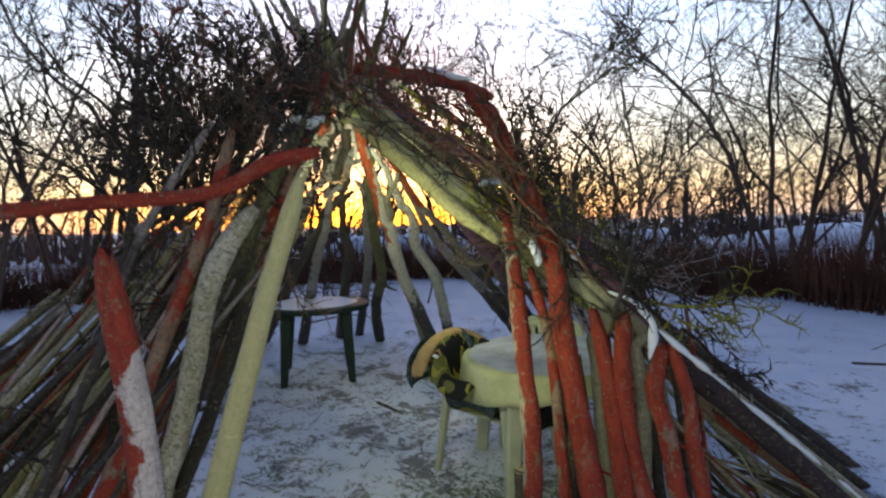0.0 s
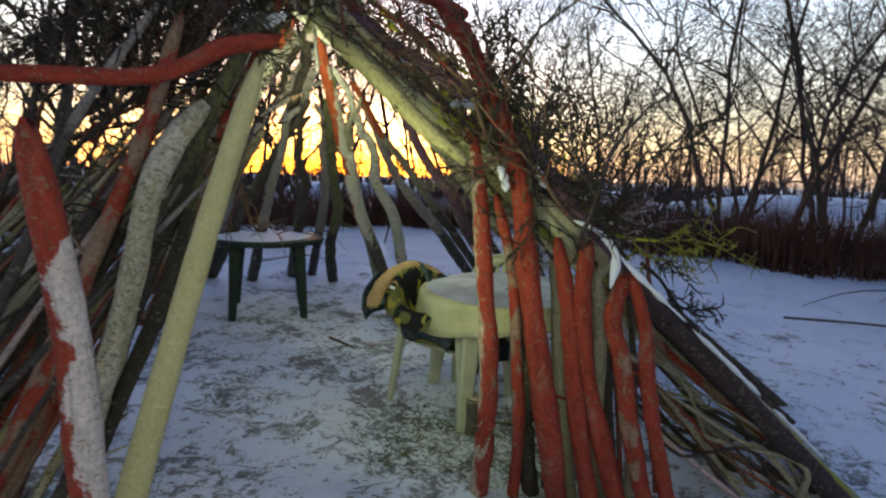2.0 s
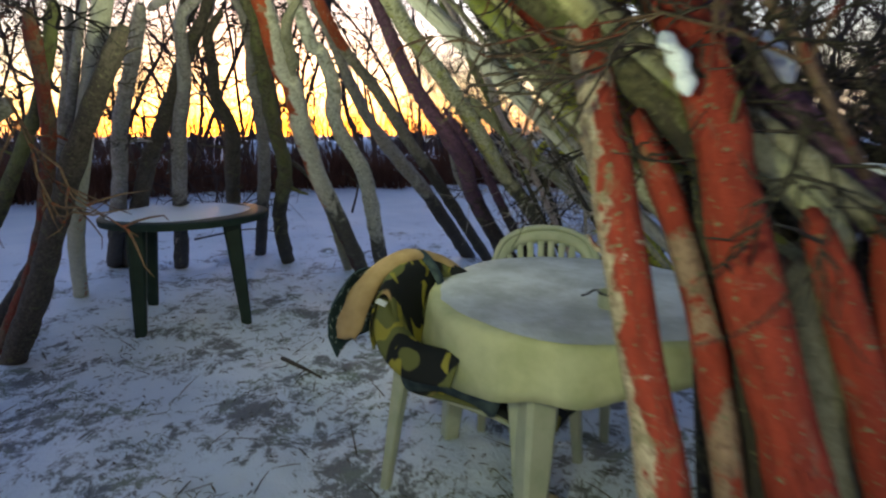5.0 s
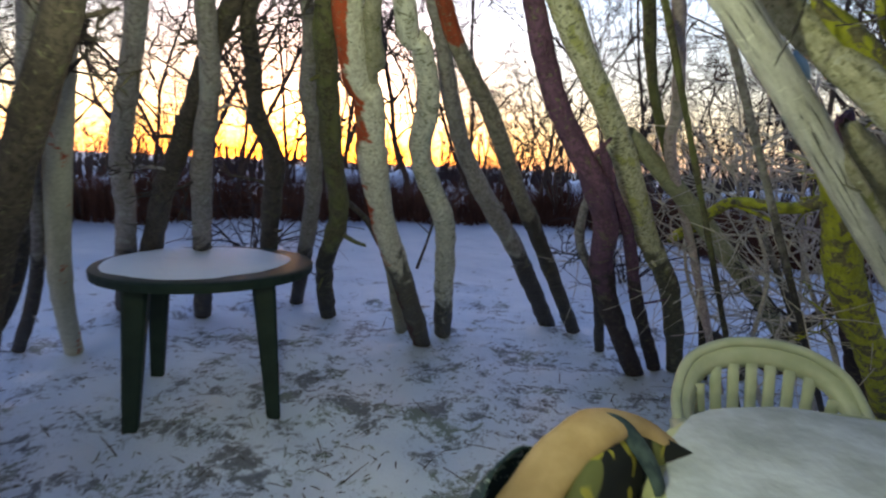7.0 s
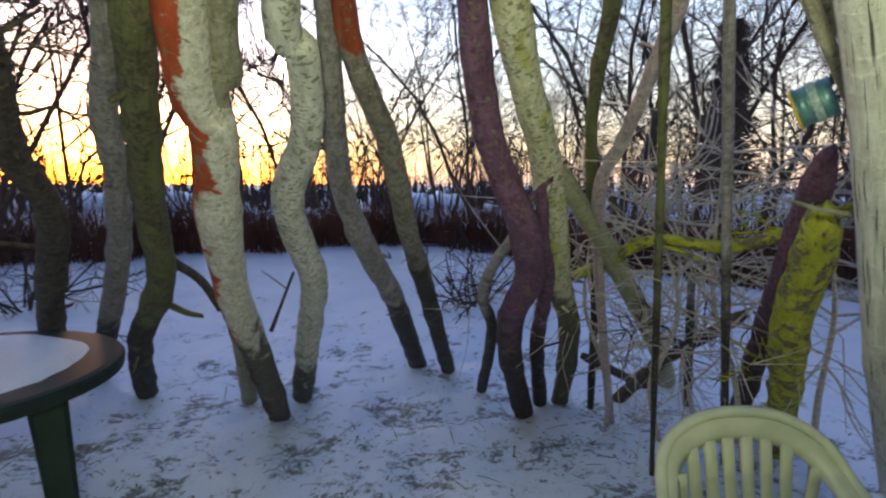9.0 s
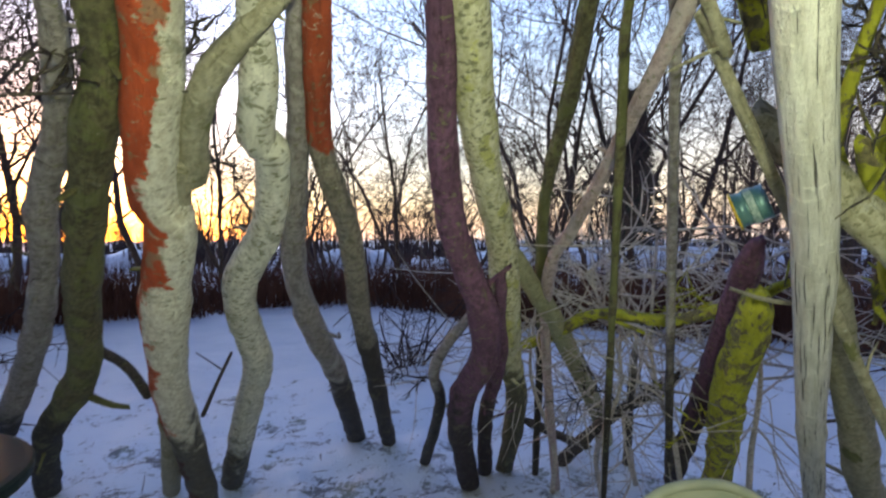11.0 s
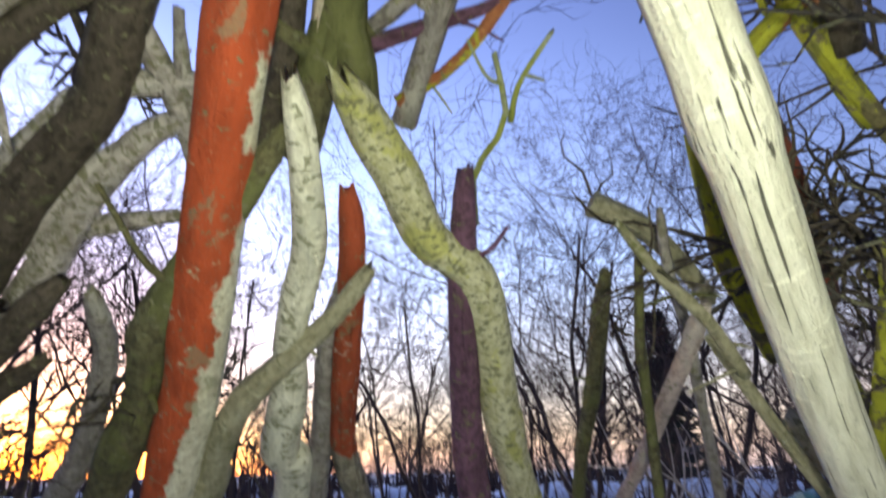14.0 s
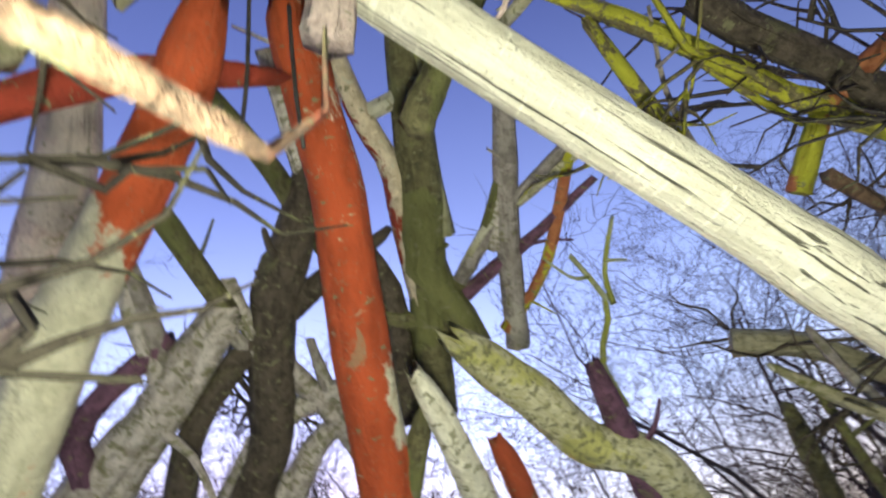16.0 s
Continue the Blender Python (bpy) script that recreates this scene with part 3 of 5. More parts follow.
def far_woods():
    """The belt of distant trees along the horizon."""
    rnd, t = np.random.RandomState(5), Tubes()
    for i in range(620):
        a = math.radians(rnd.uniform(-100, 110))
        d = rnd.uniform(38, 75)
        base = np.array((d * math.sin(a), 3 + d * math.cos(a), -0.3))
        h = rnd.uniform(3.0, 7.0) * (1.15 if a > 0.25 else 0.8)
        lean = rnd.normal(0, 0.06, 2)
        tip = base + (lean[0] * h, lean[1] * h, h)
        t.add([base, (base + tip) / 2 + rnd.normal(0, .1, 3), tip], [0.09, 0.06, 0.015], 3, cap=False)
        for _ in range(16):
            f = rnd.uniform(.08, .95)
            b = base + (tip - base) * f
            w = rnd.normal(0, 1, 3)
            w[2] = abs(w[2]) * 0.9 + 0.3
            w /= np.linalg.norm(w)
            e = b + w * h * rnd.uniform(.14, .32)
            t.add([b, e], [0.035, 0.008], 3, cap=False)
            for _ in range(2):
                w2 = w + rnd.normal(0, .6, 3)
                t.add([b + (e - b) * .5, b + (e - b) * .5 + w2 * h * .12], [0.02, 0.006], 3, cap=False)
    for i in range(5200):
        a = math.radians(rnd.uniform(-100, 110))
        d = rnd.uniform(30, 62)
        b = np.array((d * math.sin(a), 3 + d * math.cos(a), -.2))
        h = rnd.uniform(1.0, 2.5)
        t.add([b, b + (rnd.normal(0, .3), rnd.normal(0, .3), h)], [rnd.uniform(.05, .13), .01], 3, cap=False)
    return tagged(t.mesh("far_woods", FAR_TWIG), "dark line of distant bare woodland on the horizon", "woods", kind="stuff")


far_woods()


def brush_belt():
    """Dense dead brush that rings the clearing."""
    rnd = np.random.RandomState(8)
    verts, faces = [], []
    for i in range(42000):
        deg = rnd.uniform(-100, 112)
        edge = np.interp(deg, (-100, -30, -4, 12, 18, 24, 43, 112), (11, 11, 11.6, 12.4, 10.6, 8.9, 8.7, 9)) + 0.3 * math.sin(deg * 0.4)
        d = edge + abs(rnd.normal(0, 1)) * 1.9 + rnd.uniform(0, 0.5) + (rnd.uniform(3, 14) if rnd.rand() < .35 else 0)
        x, y = at_bearing(deg, d)
        clump = 0.75 + 0.5 * noise.noise(Vector((x * .8, y * .8, 0)))
        h = rnd.uniform(.7, 1.38) * clump
        w = rnd.uniform(.006, .015)
        a = rnd.uniform(0, 6.28)
        lx, ly = rnd.normal(0, .2, 2)
        o = len(verts)
        for j in range(3):
            verts.append((x + w * math.cos(a + j * 2.09), y + w * math.sin(a + j * 2.09), -.05))
        verts.append((x + lx * h, y + ly * h, h))
        faces += [(o, o + 1, o + 3), (o + 1, o + 2, o + 3), (o + 2, o, o + 3)]
    return tagged(link_mesh("brush", verts, faces, BRUSH, smooth=False), "dense dead reddish-brown brush round the clearing", "brush", kind="stuff")


brush_belt()


def snow_bank(x0, y0, x1, y1, w, h, name="snow_bank"):
    """A low bank of clean snow beyond the brush."""
    verts, faces = [], []
    n = 30
    for i in range(n + 1):
        f = i / n
        x, y = x0 + (x1 - x0) * f, y0 + (y1 - y0) * f
        nx, ny = -(y1 - y0), (x1 - x0)
        k = math.hypot(nx, ny)
        hh = h * (0.8 + 0.3 * noise.noise(Vector((f * 9, x0, 0)))) * min(1, 8 * f + .1, 8 * (1 - f) + .1)
        for j, (s, z) in enumerate(((-1, -.4), (-.5, .75), (0, 1), (.5, .75), (1, -.4))):
            verts.append((x + nx / k * w * s, y + ny / k * w * s, hh * z))
    for i in range(n):
        for j in range(4):
            a = i * 5 + j
            faces.append((a, a + 1, a + 6, a + 5))
    return tagged(link_mesh(name, verts, faces, SNOW_CLEAN), "snowy field edge beyond the brush", "snow bank", kind="structure")


snow_bank(9, 34, 60, 14, 2.5, 1.25)
snow_bank(-14, 34, -4, 36, 2.0, 1.15)
snow_bank(4, 36, 9, 35, 2.0, 1.15)


def spruce(x, y, h):
    rnd = np.random.RandomState(3)
    root = new("spruce_tree")
    root.location = (x, y, -0.1)
    t = Tubes()
    t.add([(0, 0, 0), (0, 0, h)], [.14, .02], 8)
    t.mesh("trunk", BARK["tree"], root)
    c = Tubes()
    k2 = h / 5.7
    for i in range(330):
        f = rnd.uniform(.06, .99)
        a = rnd.uniform(0, 6.283)
        r = (1 - f) * h * .24 + .08
        z = f * h
        w = np.array((math.cos(a), math.sin(a), 0))
        tip = w * r + np.array((0, 0, z - r * .35))
        c.add([np.array((0, 0, z)), w * r * .6 + np.array((0, 0, z - r * .3)), tip], [.03 * k2, .02 * k2, .005], 3, cap=False)
        for k in range(9):
            g = rnd.uniform(.2, 1)
            b = w * r * g + np.array((0, 0, z - r * .33 * g))
            s = np.array((-w[1], w[0], 0)) * rnd.choice((-1, 1)) + w * .5 + rnd.normal(0, .25, 3)
            c.add([b, b + s * .17 * k2 * (1.3 - .5 * g), b + s * .34 * k2 * (1.2 - .5 * g) - np.array((0, 0, .09 * k2))], [.028 * k2, .035 * k2, .006], 3, cap=False, flat=.5)
    c.mesh("crown", NEEDLE, root)
    return tagged(root, "dark green spruce tree standing beyond the brush", "tree")


spruce(23.9, 30.9, 11.5)


def shrub(x, y, seed, n, height, mat, label):
    """A thicket of thin arching twigs."""
    rnd = np.random.RandomState(seed)
    base = np.array((x, y, -.05))
    root = new("shrub")
    root.location = base
    for i in range(n):
        t = Tubes()
        a = rnd.uniform(0, 6.283)
        b = base + np.array((math.cos(a), math.sin(a), 0)) * rnd.uniform(0, .25)
        w = np.array((math.cos(a) * .6, math.sin(a) * .6, 1.0)) + rnd.normal(0, .2, 3)
        l = height * rnd.uniform(.6, 1.1)
        pts = [b]
        for k in range(5):
            w = w + rnd.normal(0, .28, 3) - np.array((0, 0, .09 * k))
            w /= np.linalg.norm(w)
            pts.append(pts[-1] + w * l / 5)
        t.add(spline(pts, 11), np.linspace(.013, .004, 11), 4, cap=False)
        for k in range(7):
            f = rnd.randint(1, 5)
            w2 = rnd.normal(0, 1, 3)
            w2[2] *= .6
            w2 /= np.linalg.norm(w2)
            p = pts[f]
            q = [p, p + w2 * .18 + rnd.normal(0, .03, 3), p + w2 * .38 + rnd.normal(0, .07, 3)]
            t.add(spline(q, 6), np.linspace(.006, .002, 6), 3, cap=False)
            for s in (-1, 1):
                w3 = w2 + rnd.normal(0, .6, 3)
                t.add([q[1], q[1] + w3 * .1, q[1] + w3 * .2 + rnd.normal(0, .03, 3)], [.004, .003, .0015], 3, cap=False)
        t.mesh("stem", mat, root, origin=base)
    return tagged(root, label, "shrub", "shrubs behind the shelter")


def fallen_top(seed, foot, tip, count, mat):
    """A cut tree top that leans among the poles, its twigs a pale tangle."""
    rnd = np.random.RandomState(seed)
    foot, tip = np.array(foot, float), np.array(tip, float)
    limb = spline([np.zeros(3), (tip - foot) * .35 + rnd.normal(0, .05, 3), (tip - foot) * .7 + rnd.normal(0, .06, 3), tip - foot], 20)
    t = Tubes()
    t.add(limb, np.linspace(.017, .005, 20), 7, .2)
    ob = t.mesh("fallen_tree_top", mat)
    ob.location = foot
    for i in range(count):
        t = Tubes()
        p = limb[rnd.randint(9, 20)]
        w = rnd.normal(0, 1, 3) + (tip - foot) * .25
        w[2] *= .55
        w /= np.linalg.norm(w)
        l = rnd.uniform(.3, .62)
        pts = [p]
        for _ in range(4):
            w = w + rnd.normal(0, .26, 3)
            w /= np.linalg.norm(w)
            pts.append(pts[-1] + w * l / 4)
        t.add(spline(pts, 11), np.linspace(.006, .002, 11), 5, cap=False)
        for _ in range(6):
            q, w2 = pts[rnd.randint(1, 5)], w + rnd.normal(0, .8, 3)
            t.add(spline([q, q + w2 * .09, q + w2 * .17 + rnd.normal(0, .03, 3)], 6), np.linspace(.0032, .0012, 6), 3, cap=False)
        tagged(t.mesh("twig", mat, ob), kind="stuff")
    return tagged(ob, "fallen tree top with a tangle of pale bare twigs", "branch", "fallen tops among the poles")


for k, (foot, tip, count) in enumerate([((1.95, 5.35, -.04), (1.25, 4.55, 1.4), 22), ((2.2, 5.0, -.04), (1.45, 4.4, 1.55), 24), ((2.35, 4.75, -.04), (1.55, 4.15, 1.5), 22), ((1.75, 5.6, -.04), (1.2, 4.85, 1.25), 16), ((2.3, 5.5, -.04), (1.75, 4.85, 1.2), 16)]):
    fallen_top(40 + k, foot, tip, count, PALE_TWIG)
for k, (x, y, n, h) in enumerate([(1.9, 9.0, 14, 1.6), (-3.2, 9.6, 14, 1.8), (6.4, 5.6, 16, 2.0)]):
    shrub(x, y, 60 + k, n, h, FAR_TWIG, "tangled bare shrub with dark twigs")


# ---- the shelter of poles ----
POLE_COUNT = [0]


def pole(kind, r0, r1, pts, stubs=None, role="pole"):
    """One crooked pole: its stem, and the stubs of side branches that it still carries."""
    POLE_COUNT[0] += 1
    seed = POLE_COUNT[0] * 1.37
    rnd = np.random.RandomState(POLE_COUNT[0])
    base = np.array(pts[0], float)
    length = sum(np.linalg.norm(np.subtract(b, a)) for a, b in zip(pts, pts[1:]))
    n = max(8, int(length / 0.045))
    path = spline(pts, n) - base
    big = max(r0, r1) > 0.03
    u = np.linspace(0, 1, n)
    rad = r0 + (r1 - r0) * u
    for _ in range(int(length * 2.2)):          # swellings where branches left the stem
        c, k = rnd.uniform(0.05, 0.95), rnd.uniform(0.03, 0.1)
        rad = rad * (1 + k * np.exp(-((u - c) * length / 0.05) ** 2))
    if n > 12:                                   # broken, tapering ends
        rad[-3:] *= (0.92, 0.8, 0.58)
        if base[2] > .35:
            rad[:3] *= (0.58, 0.8, 0.92)
    smooth_kind = kind in ("paley", "pale", "cracked", "greenp", "whitered", "red", "redtop")
    t = Tubes()
    lift = 2.0 if base[2] > .35 else 0.0
    t.add(path, rad, 14 if max(r0, r1) > .045 else (10 if big else 6), (0.22 if kind in ("red", "redtop") else 0.05) if smooth_kind else 0.27, True, max(r1, .008) * 0.8, seed, 1.0, lift)
    ob = t.mesh("pole", BARK[kind])
    ob.location = base
    tagged(ob, ("slender crooked " if max(r0, r1) < .03 else "stout crooked " if max(r0, r1) > .075 else "crooked ") + role + " with " + LOOKS[kind], "pole", "poles of the shelter")
    if stubs is None:
        stubs = 0 if smooth_kind else int(length * 1.6 + rnd.uniform(0, 1.5))
    for _ in range(stubs):
        f = rnd.uniform(0.12, 0.95)
        k = min(int(f * (n - 1)), n - 2)
        along = path[k + 1] - path[k]
        along /= np.linalg.norm(along) + 1e-9
        side = rnd.normal(0, 1, 3)
        side -= side.dot(along) * along
        side /= np.linalg.norm(side)
        w = side * .8 + along * rnd.uniform(.1, .8)
        w /= np.linalg.norm(w)
        l = rnd.choice((0.04, 0.06, 0.09, 0.14, 0.24)) * (0.6 + 6 * min(rad[k], .07))
        s = Tubes()
        rr = max(rad[k] * rnd.uniform(.16, .30), .004)
        m = 7
        sp = spline([path[k], path[k] + w * l * .5 + rnd.normal(0, l * .06, 3), path[k] + w * l + rnd.normal(0, l * .14, 3)], m)
        s.add(sp, np.linspace(rr, rr * .5, m), 6, .2, True, rr * .7, seed + f, 1.0, 2.0)
        s.mesh("side_branch", BARK[kind], ob)
    if kind in ("greyrough", "lichen", "grey", "dark") and length > .7 and role in ("pole", "branch"):
        for _ in range(3 if kind == "greyrough" else 1):      # fine forked twigs that the stem still carries
            t = Tubes()
            k = int(rnd.uniform(.45, .95) * (n - 1))
            w = rnd.normal(0, 1, 3)
            w[2] = abs(w[2]) * .6
            grow(t, t, rnd, path[k], w / np.linalg.norm(w), rnd.uniform(.22, .42), .007, 2, 4, .6, .02)
            tagged(t.mesh("twig", BARK[kind], ob), kind="stuff")
    return ob


pole('red', 0.070, 0.033, [(-0.20, 6.19, -0.05), (-0.22, 5.27, 0.69), (-0.23, 4.85, 1.00), (-0.19, 4.38, 1.34), (-0.14, 4.10, 1.55), (-0.16, 4.02, 1.61), (-0.14, 3.85, 1.73), (-0.12, 3.72, 1.83), (-0.08, 3.28, 2.16), (-0.06, 3.13, 2.27), (-0.06, 3.02, 2.36), (-0.06, 2.93, 2.42)])
pole('pale', 0.056, 0.028, [(-2.51, 5.46, -0.05), (-1.90, 4.71, 0.63), (-1.25, 4.01, 1.26), (-0.87, 3.62, 1.61), (-0.73, 3.48, 1.73), (-0.40, 3.15, 2.07), (-0.33, 3.08, 2.14), (-0.26, 3.02, 2.19), (-0.18, 2.95, 2.25), (-0.12, 2.88, 2.31)])
pole('grey', 0.070, 0.022, [(-2.18, 6.49, -0.05), (-1.54, 5.42, 0.70), (-1.01, 4.53, 1.27), (-0.70, 4.07, 1.58), (-0.51, 3.72, 1.80), (-0.37, 3.64, 1.89)])
pole('grey', 0.070, 0.026, [(-2.87, 6.44, -0.05), (-1.74, 5.00, 0.94), (-1.30, 4.40, 1.32), (-0.83, 3.86, 1.68), (-0.62, 3.61, 1.85)])
pole('dark', 0.070, 0.021, [(-2.78, 6.51, -0.05), (-1.46, 4.89, 1.06), (-1.13, 4.52, 1.31), (-0.69, 4.03, 1.64), (-0.44, 3.78, 1.82), (-0.30, 3.62, 1.93)])
pole('dark', 0.070, 0.018, [(-1.83, 6.99, -0.05), (-1.07, 5.38, 0.94), (-0.75, 4.72, 1.32), (-0.67, 4.37, 1.50), (-0.54, 4.06, 1.67), (-0.46, 3.87, 1.77), (-0.34, 3.77, 1.85)])
pole('grey', 0.061, 0.015, [(-1.60, 7.16, -0.05), (-0.79, 5.33, 1.03), (-0.52, 4.61, 1.41), (-0.43, 4.29, 1.60), (-0.33, 4.04, 1.73), (-0.27, 3.81, 1.86), (-0.26, 3.63, 1.92)])
pole('olive', 0.070, 0.024, [(-1.15, 6.77, -0.05), (-0.88, 5.85, 0.58), (-0.56, 5.13, 1.02), (-0.42, 4.57, 1.36), (-0.33, 4.24, 1.56), (-0.26, 3.99, 1.70), (-0.20, 3.81, 1.81), (-0.18, 3.67, 1.89), (-0.12, 3.55, 1.96), (-0.02, 3.39, 2.08)])
pole('white', 0.070, 0.018, [(-0.08, 6.50, -0.05), (0.02, 5.42, 0.76), (0.05, 4.94, 1.06), (-0.01, 4.47, 1.37), (0.06, 4.17, 1.56), (0.06, 3.94, 1.70), (0.03, 3.90, 1.72), (0.03, 3.76, 1.81), (0.02, 3.64, 1.89), (0.03, 3.52, 1.97), (0.01, 3.40, 2.04), (-0.02, 3.31, 2.11)])
pole('olivegrey', 0.054, 0.014, [(-0.43, 6.52, -0.05), (-0.15, 4.18, 1.52), (-0.09, 3.99, 1.65), (-0.08, 3.89, 1.71), (-0.04, 3.75, 1.79), (0.07, 3.61, 1.89), (0.12, 3.50, 1.95)])
pole('grey', 0.070, 0.014, [(0.83, 6.97, -0.05), (0.47, 5.64, 0.79), (0.28, 5.06, 1.14), (0.17, 4.64, 1.38), (0.13, 4.32, 1.56), (0.12, 4.10, 1.68), (0.11, 3.92, 1.78), (0.09, 3.75, 1.88), (0.09, 3.59, 1.96)])
pole('redtop', 0.053, 0.017, [(1.04, 6.76, -0.05), (0.55, 5.21, 0.97), (0.41, 4.77, 1.24), (0.28, 4.29, 1.53), (0.21, 4.11, 1.64), (0.16, 3.98, 1.73), (0.13, 3.80, 1.83), (0.11, 3.64, 1.93), (0.09, 3.51, 2.00), (0.07, 3.44, 2.04)])
pole('grey', 0.037, 0.013, [(1.17, 6.32, -0.05), (0.91, 5.29, 0.69), (0.74, 4.90, 0.97), (0.69, 4.59, 1.16), (0.69, 4.41, 1.27), (0.67, 4.20, 1.39)])
pole('purple', 0.065, 0.025, [(1.34, 5.90, -0.05), (0.98, 5.19, 0.58), (0.82, 4.77, 0.90), (0.76, 4.44, 1.13), (0.65, 4.23, 1.33), (0.53, 4.11, 1.50), (0.46, 4.01, 1.63), (0.40, 3.88, 1.79), (0.33, 3.69, 1.98), (0.28, 3.53, 2.15)])
pole('purple', 0.046, 0.016, [(1.51, 6.05, -0.05), (1.11, 5.18, 0.65), (0.89, 4.59, 1.07), (0.75, 4.31, 1.28), (0.66, 4.12, 1.43)])
pole('yellow', 0.055, 0.036, [(1.65, 6.04, -0.05), (1.29, 5.20, 0.68), (1.00, 4.73, 1.07), (0.80, 4.37, 1.38), (0.67, 4.16, 1.56), (0.58, 4.04, 1.67), (0.48, 3.88, 1.81), (0.40, 3.74, 1.94), (0.33, 3.65, 2.02), (0.24, 3.62, 2.06), (0.17, 3.55, 2.13), (0.05, 3.44, 2.23)])
pole('greenp', 0.066, 0.027, [(2.60, 6.20, -0.05), (2.12, 5.64, 0.41), (1.21, 4.70, 1.16), (0.91, 4.42, 1.39), (0.79, 4.30, 1.49)])
pole('lichen', 0.027, 0.019, [(1.19, 5.00, 1.02), (1.22, 4.73, 1.13), (1.25, 4.49, 1.24), (1.38, 4.27, 1.24), (1.40, 4.02, 1.32), (1.41, 3.86, 1.40)])
pole('purple', 0.052, 0.036, [(2.57, 5.49, -0.05), (1.81, 4.56, 0.78), (1.49, 4.15, 1.18), (1.24, 3.82, 1.51)])
pole('lichen', 0.070, 0.046, [(2.54, 5.16, -0.05), (1.93, 4.54, 0.58), (1.50, 4.13, 1.01), (1.32, 3.91, 1.25), (1.22, 3.80, 1.38)])
pole('cracked', 0.039, 0.031, [(2.76, 4.69, -0.06), (2.12, 4.27, 0.50), (1.52, 3.87, 1.00), (0.93, 3.46, 1.50), (0.62, 3.26, 1.75), (0.33, 3.06, 2.00), (0.08, 2.90, 2.20), (-0.35, 2.60, 2.56)])
pole('palelichen', 0.042, 0.036, [(2.48, 2.77, -0.06), (2.02, 2.97, 0.50), (1.53, 3.19, 1.00), (1.06, 3.40, 1.50), (0.84, 3.50, 1.74)])
pole('olivegrey', 0.070, 0.031, [(3.03, 4.29, -0.05), (2.24, 4.13, 0.53), (1.68, 3.85, 0.98), (1.32, 3.67, 1.28), (1.09, 3.54, 1.46)])
pole('reddark', 0.040, 0.023, [(-2.12, 4.17, -0.05), (-1.60, 3.98, 0.63), (-1.09, 3.55, 1.19), (-0.89, 3.33, 1.44), (-0.72, 3.10, 1.72)])
pole('olive', 0.045, 0.020, [(-2.53, 4.37, -0.05), (-1.88, 3.94, 0.62), (-1.46, 3.69, 1.00), (-1.06, 3.46, 1.36), (-0.80, 3.27, 1.61), (-0.66, 3.15, 1.77)])
pole('grey', 0.041, 0.016, [(-2.85, 5.36, -0.05), (-2.17, 4.82, 0.53), (-1.64, 4.32, 0.97), (-1.30, 3.96, 1.29), (-0.88, 3.54, 1.66), (-0.71, 3.38, 1.81)])
pole('redpost', 0.043, 0.036, [(1.083, 2.088, -0.050), (1.107, 1.882, 0.383), (1.107, 2.002, 0.642), (1.074, 2.134, 0.949), (1.038, 2.263, 1.248), (0.999, 2.375, 1.510), (0.947, 2.448, 1.680)])
pole('red2', 0.049, 0.047, [(1.441, 2.036, -0.050), (1.367, 1.844, 0.379), (1.319, 1.959, 0.647), (1.247, 2.140, 1.087), (1.219, 2.256, 1.359), (1.126, 2.374, 1.632), (1.000, 2.488, 1.919), (0.906, 2.572, 2.115), (0.781, 2.627, 2.263)])
pole('red2', 0.035, 0.038, [(0.905, 2.686, 2.254), (0.675, 2.723, 2.360), (0.413, 2.732, 2.423), (0.164, 2.758, 2.485), (-0.010, 2.758, 2.483)])
pole('red2', 0.039, 0.033, [(1.588, 2.011, -0.050), (1.477, 1.858, 0.434), (1.453, 1.970, 0.673), (1.427, 2.092, 0.935), (1.383, 2.189, 1.160)])
pole('red2', 0.041, 0.037, [(1.715, 2.018, -0.050), (1.556, 1.867, 0.433), (1.505, 1.979, 0.672), (1.491, 2.083, 0.935), (1.517, 2.175, 1.149)])
pole('red3', 0.038, 0.036, [(1.820, 1.984, -0.050), (1.676, 1.855, 0.447), (1.650, 1.959, 0.688), (1.614, 2.040, 0.856), (1.674, 2.107, 1.033)])
pole('red2', 0.033, 0.027, [(1.926, 2.002, -0.050), (1.771, 1.844, 0.422), (1.741, 1.938, 0.660), (1.739, 2.000, 0.825), (1.687, 2.093, 1.043)])
pole('olivegrey', 0.031, 0.026, [(1.651, 2.149, -0.050), (1.554, 1.950, 0.395), (1.575, 2.044, 0.656), (1.559, 2.154, 0.975), (1.442, 2.257, 1.214), (-0.070, 2.760, 2.380), (-0.150, 2.780, 2.480)])
pole('olive', 0.042, 0.034, [(1.327, 2.168, -0.050), (1.272, 1.956, 0.367), (1.282, 2.091, 0.722), (1.238, 2.226, 1.079), (1.128, 2.338, 1.382), (-0.030, 2.750, 2.370), (-0.140, 2.780, 2.490)])
pole('red3', 0.029, 0.027, [(1.241, 2.109, -0.050), (1.243, 1.917, 0.382), (1.228, 2.018, 0.615), (1.193, 2.173, 0.998), (1.106, 2.314, 1.325)])
pole('greenp', 0.037, 0.029, [(1.505, 2.163, -0.050), (1.427, 1.953, 0.381), (1.406, 2.076, 0.730), (1.388, 2.186, 1.007), (1.320, 2.276, 1.258), (-0.110, 2.760, 2.400), (-0.120, 2.800, 2.540)])
pole('reddark', 0.037, 0.041, [(0.905, 2.551, 1.688), (0.678, 2.653, 1.904), (0.464, 2.754, 2.120), (0.267, 2.849, 2.318), (0.101, 2.941, 2.511), (0.090, 2.750, 2.340), (0.010, 2.780, 2.460)])
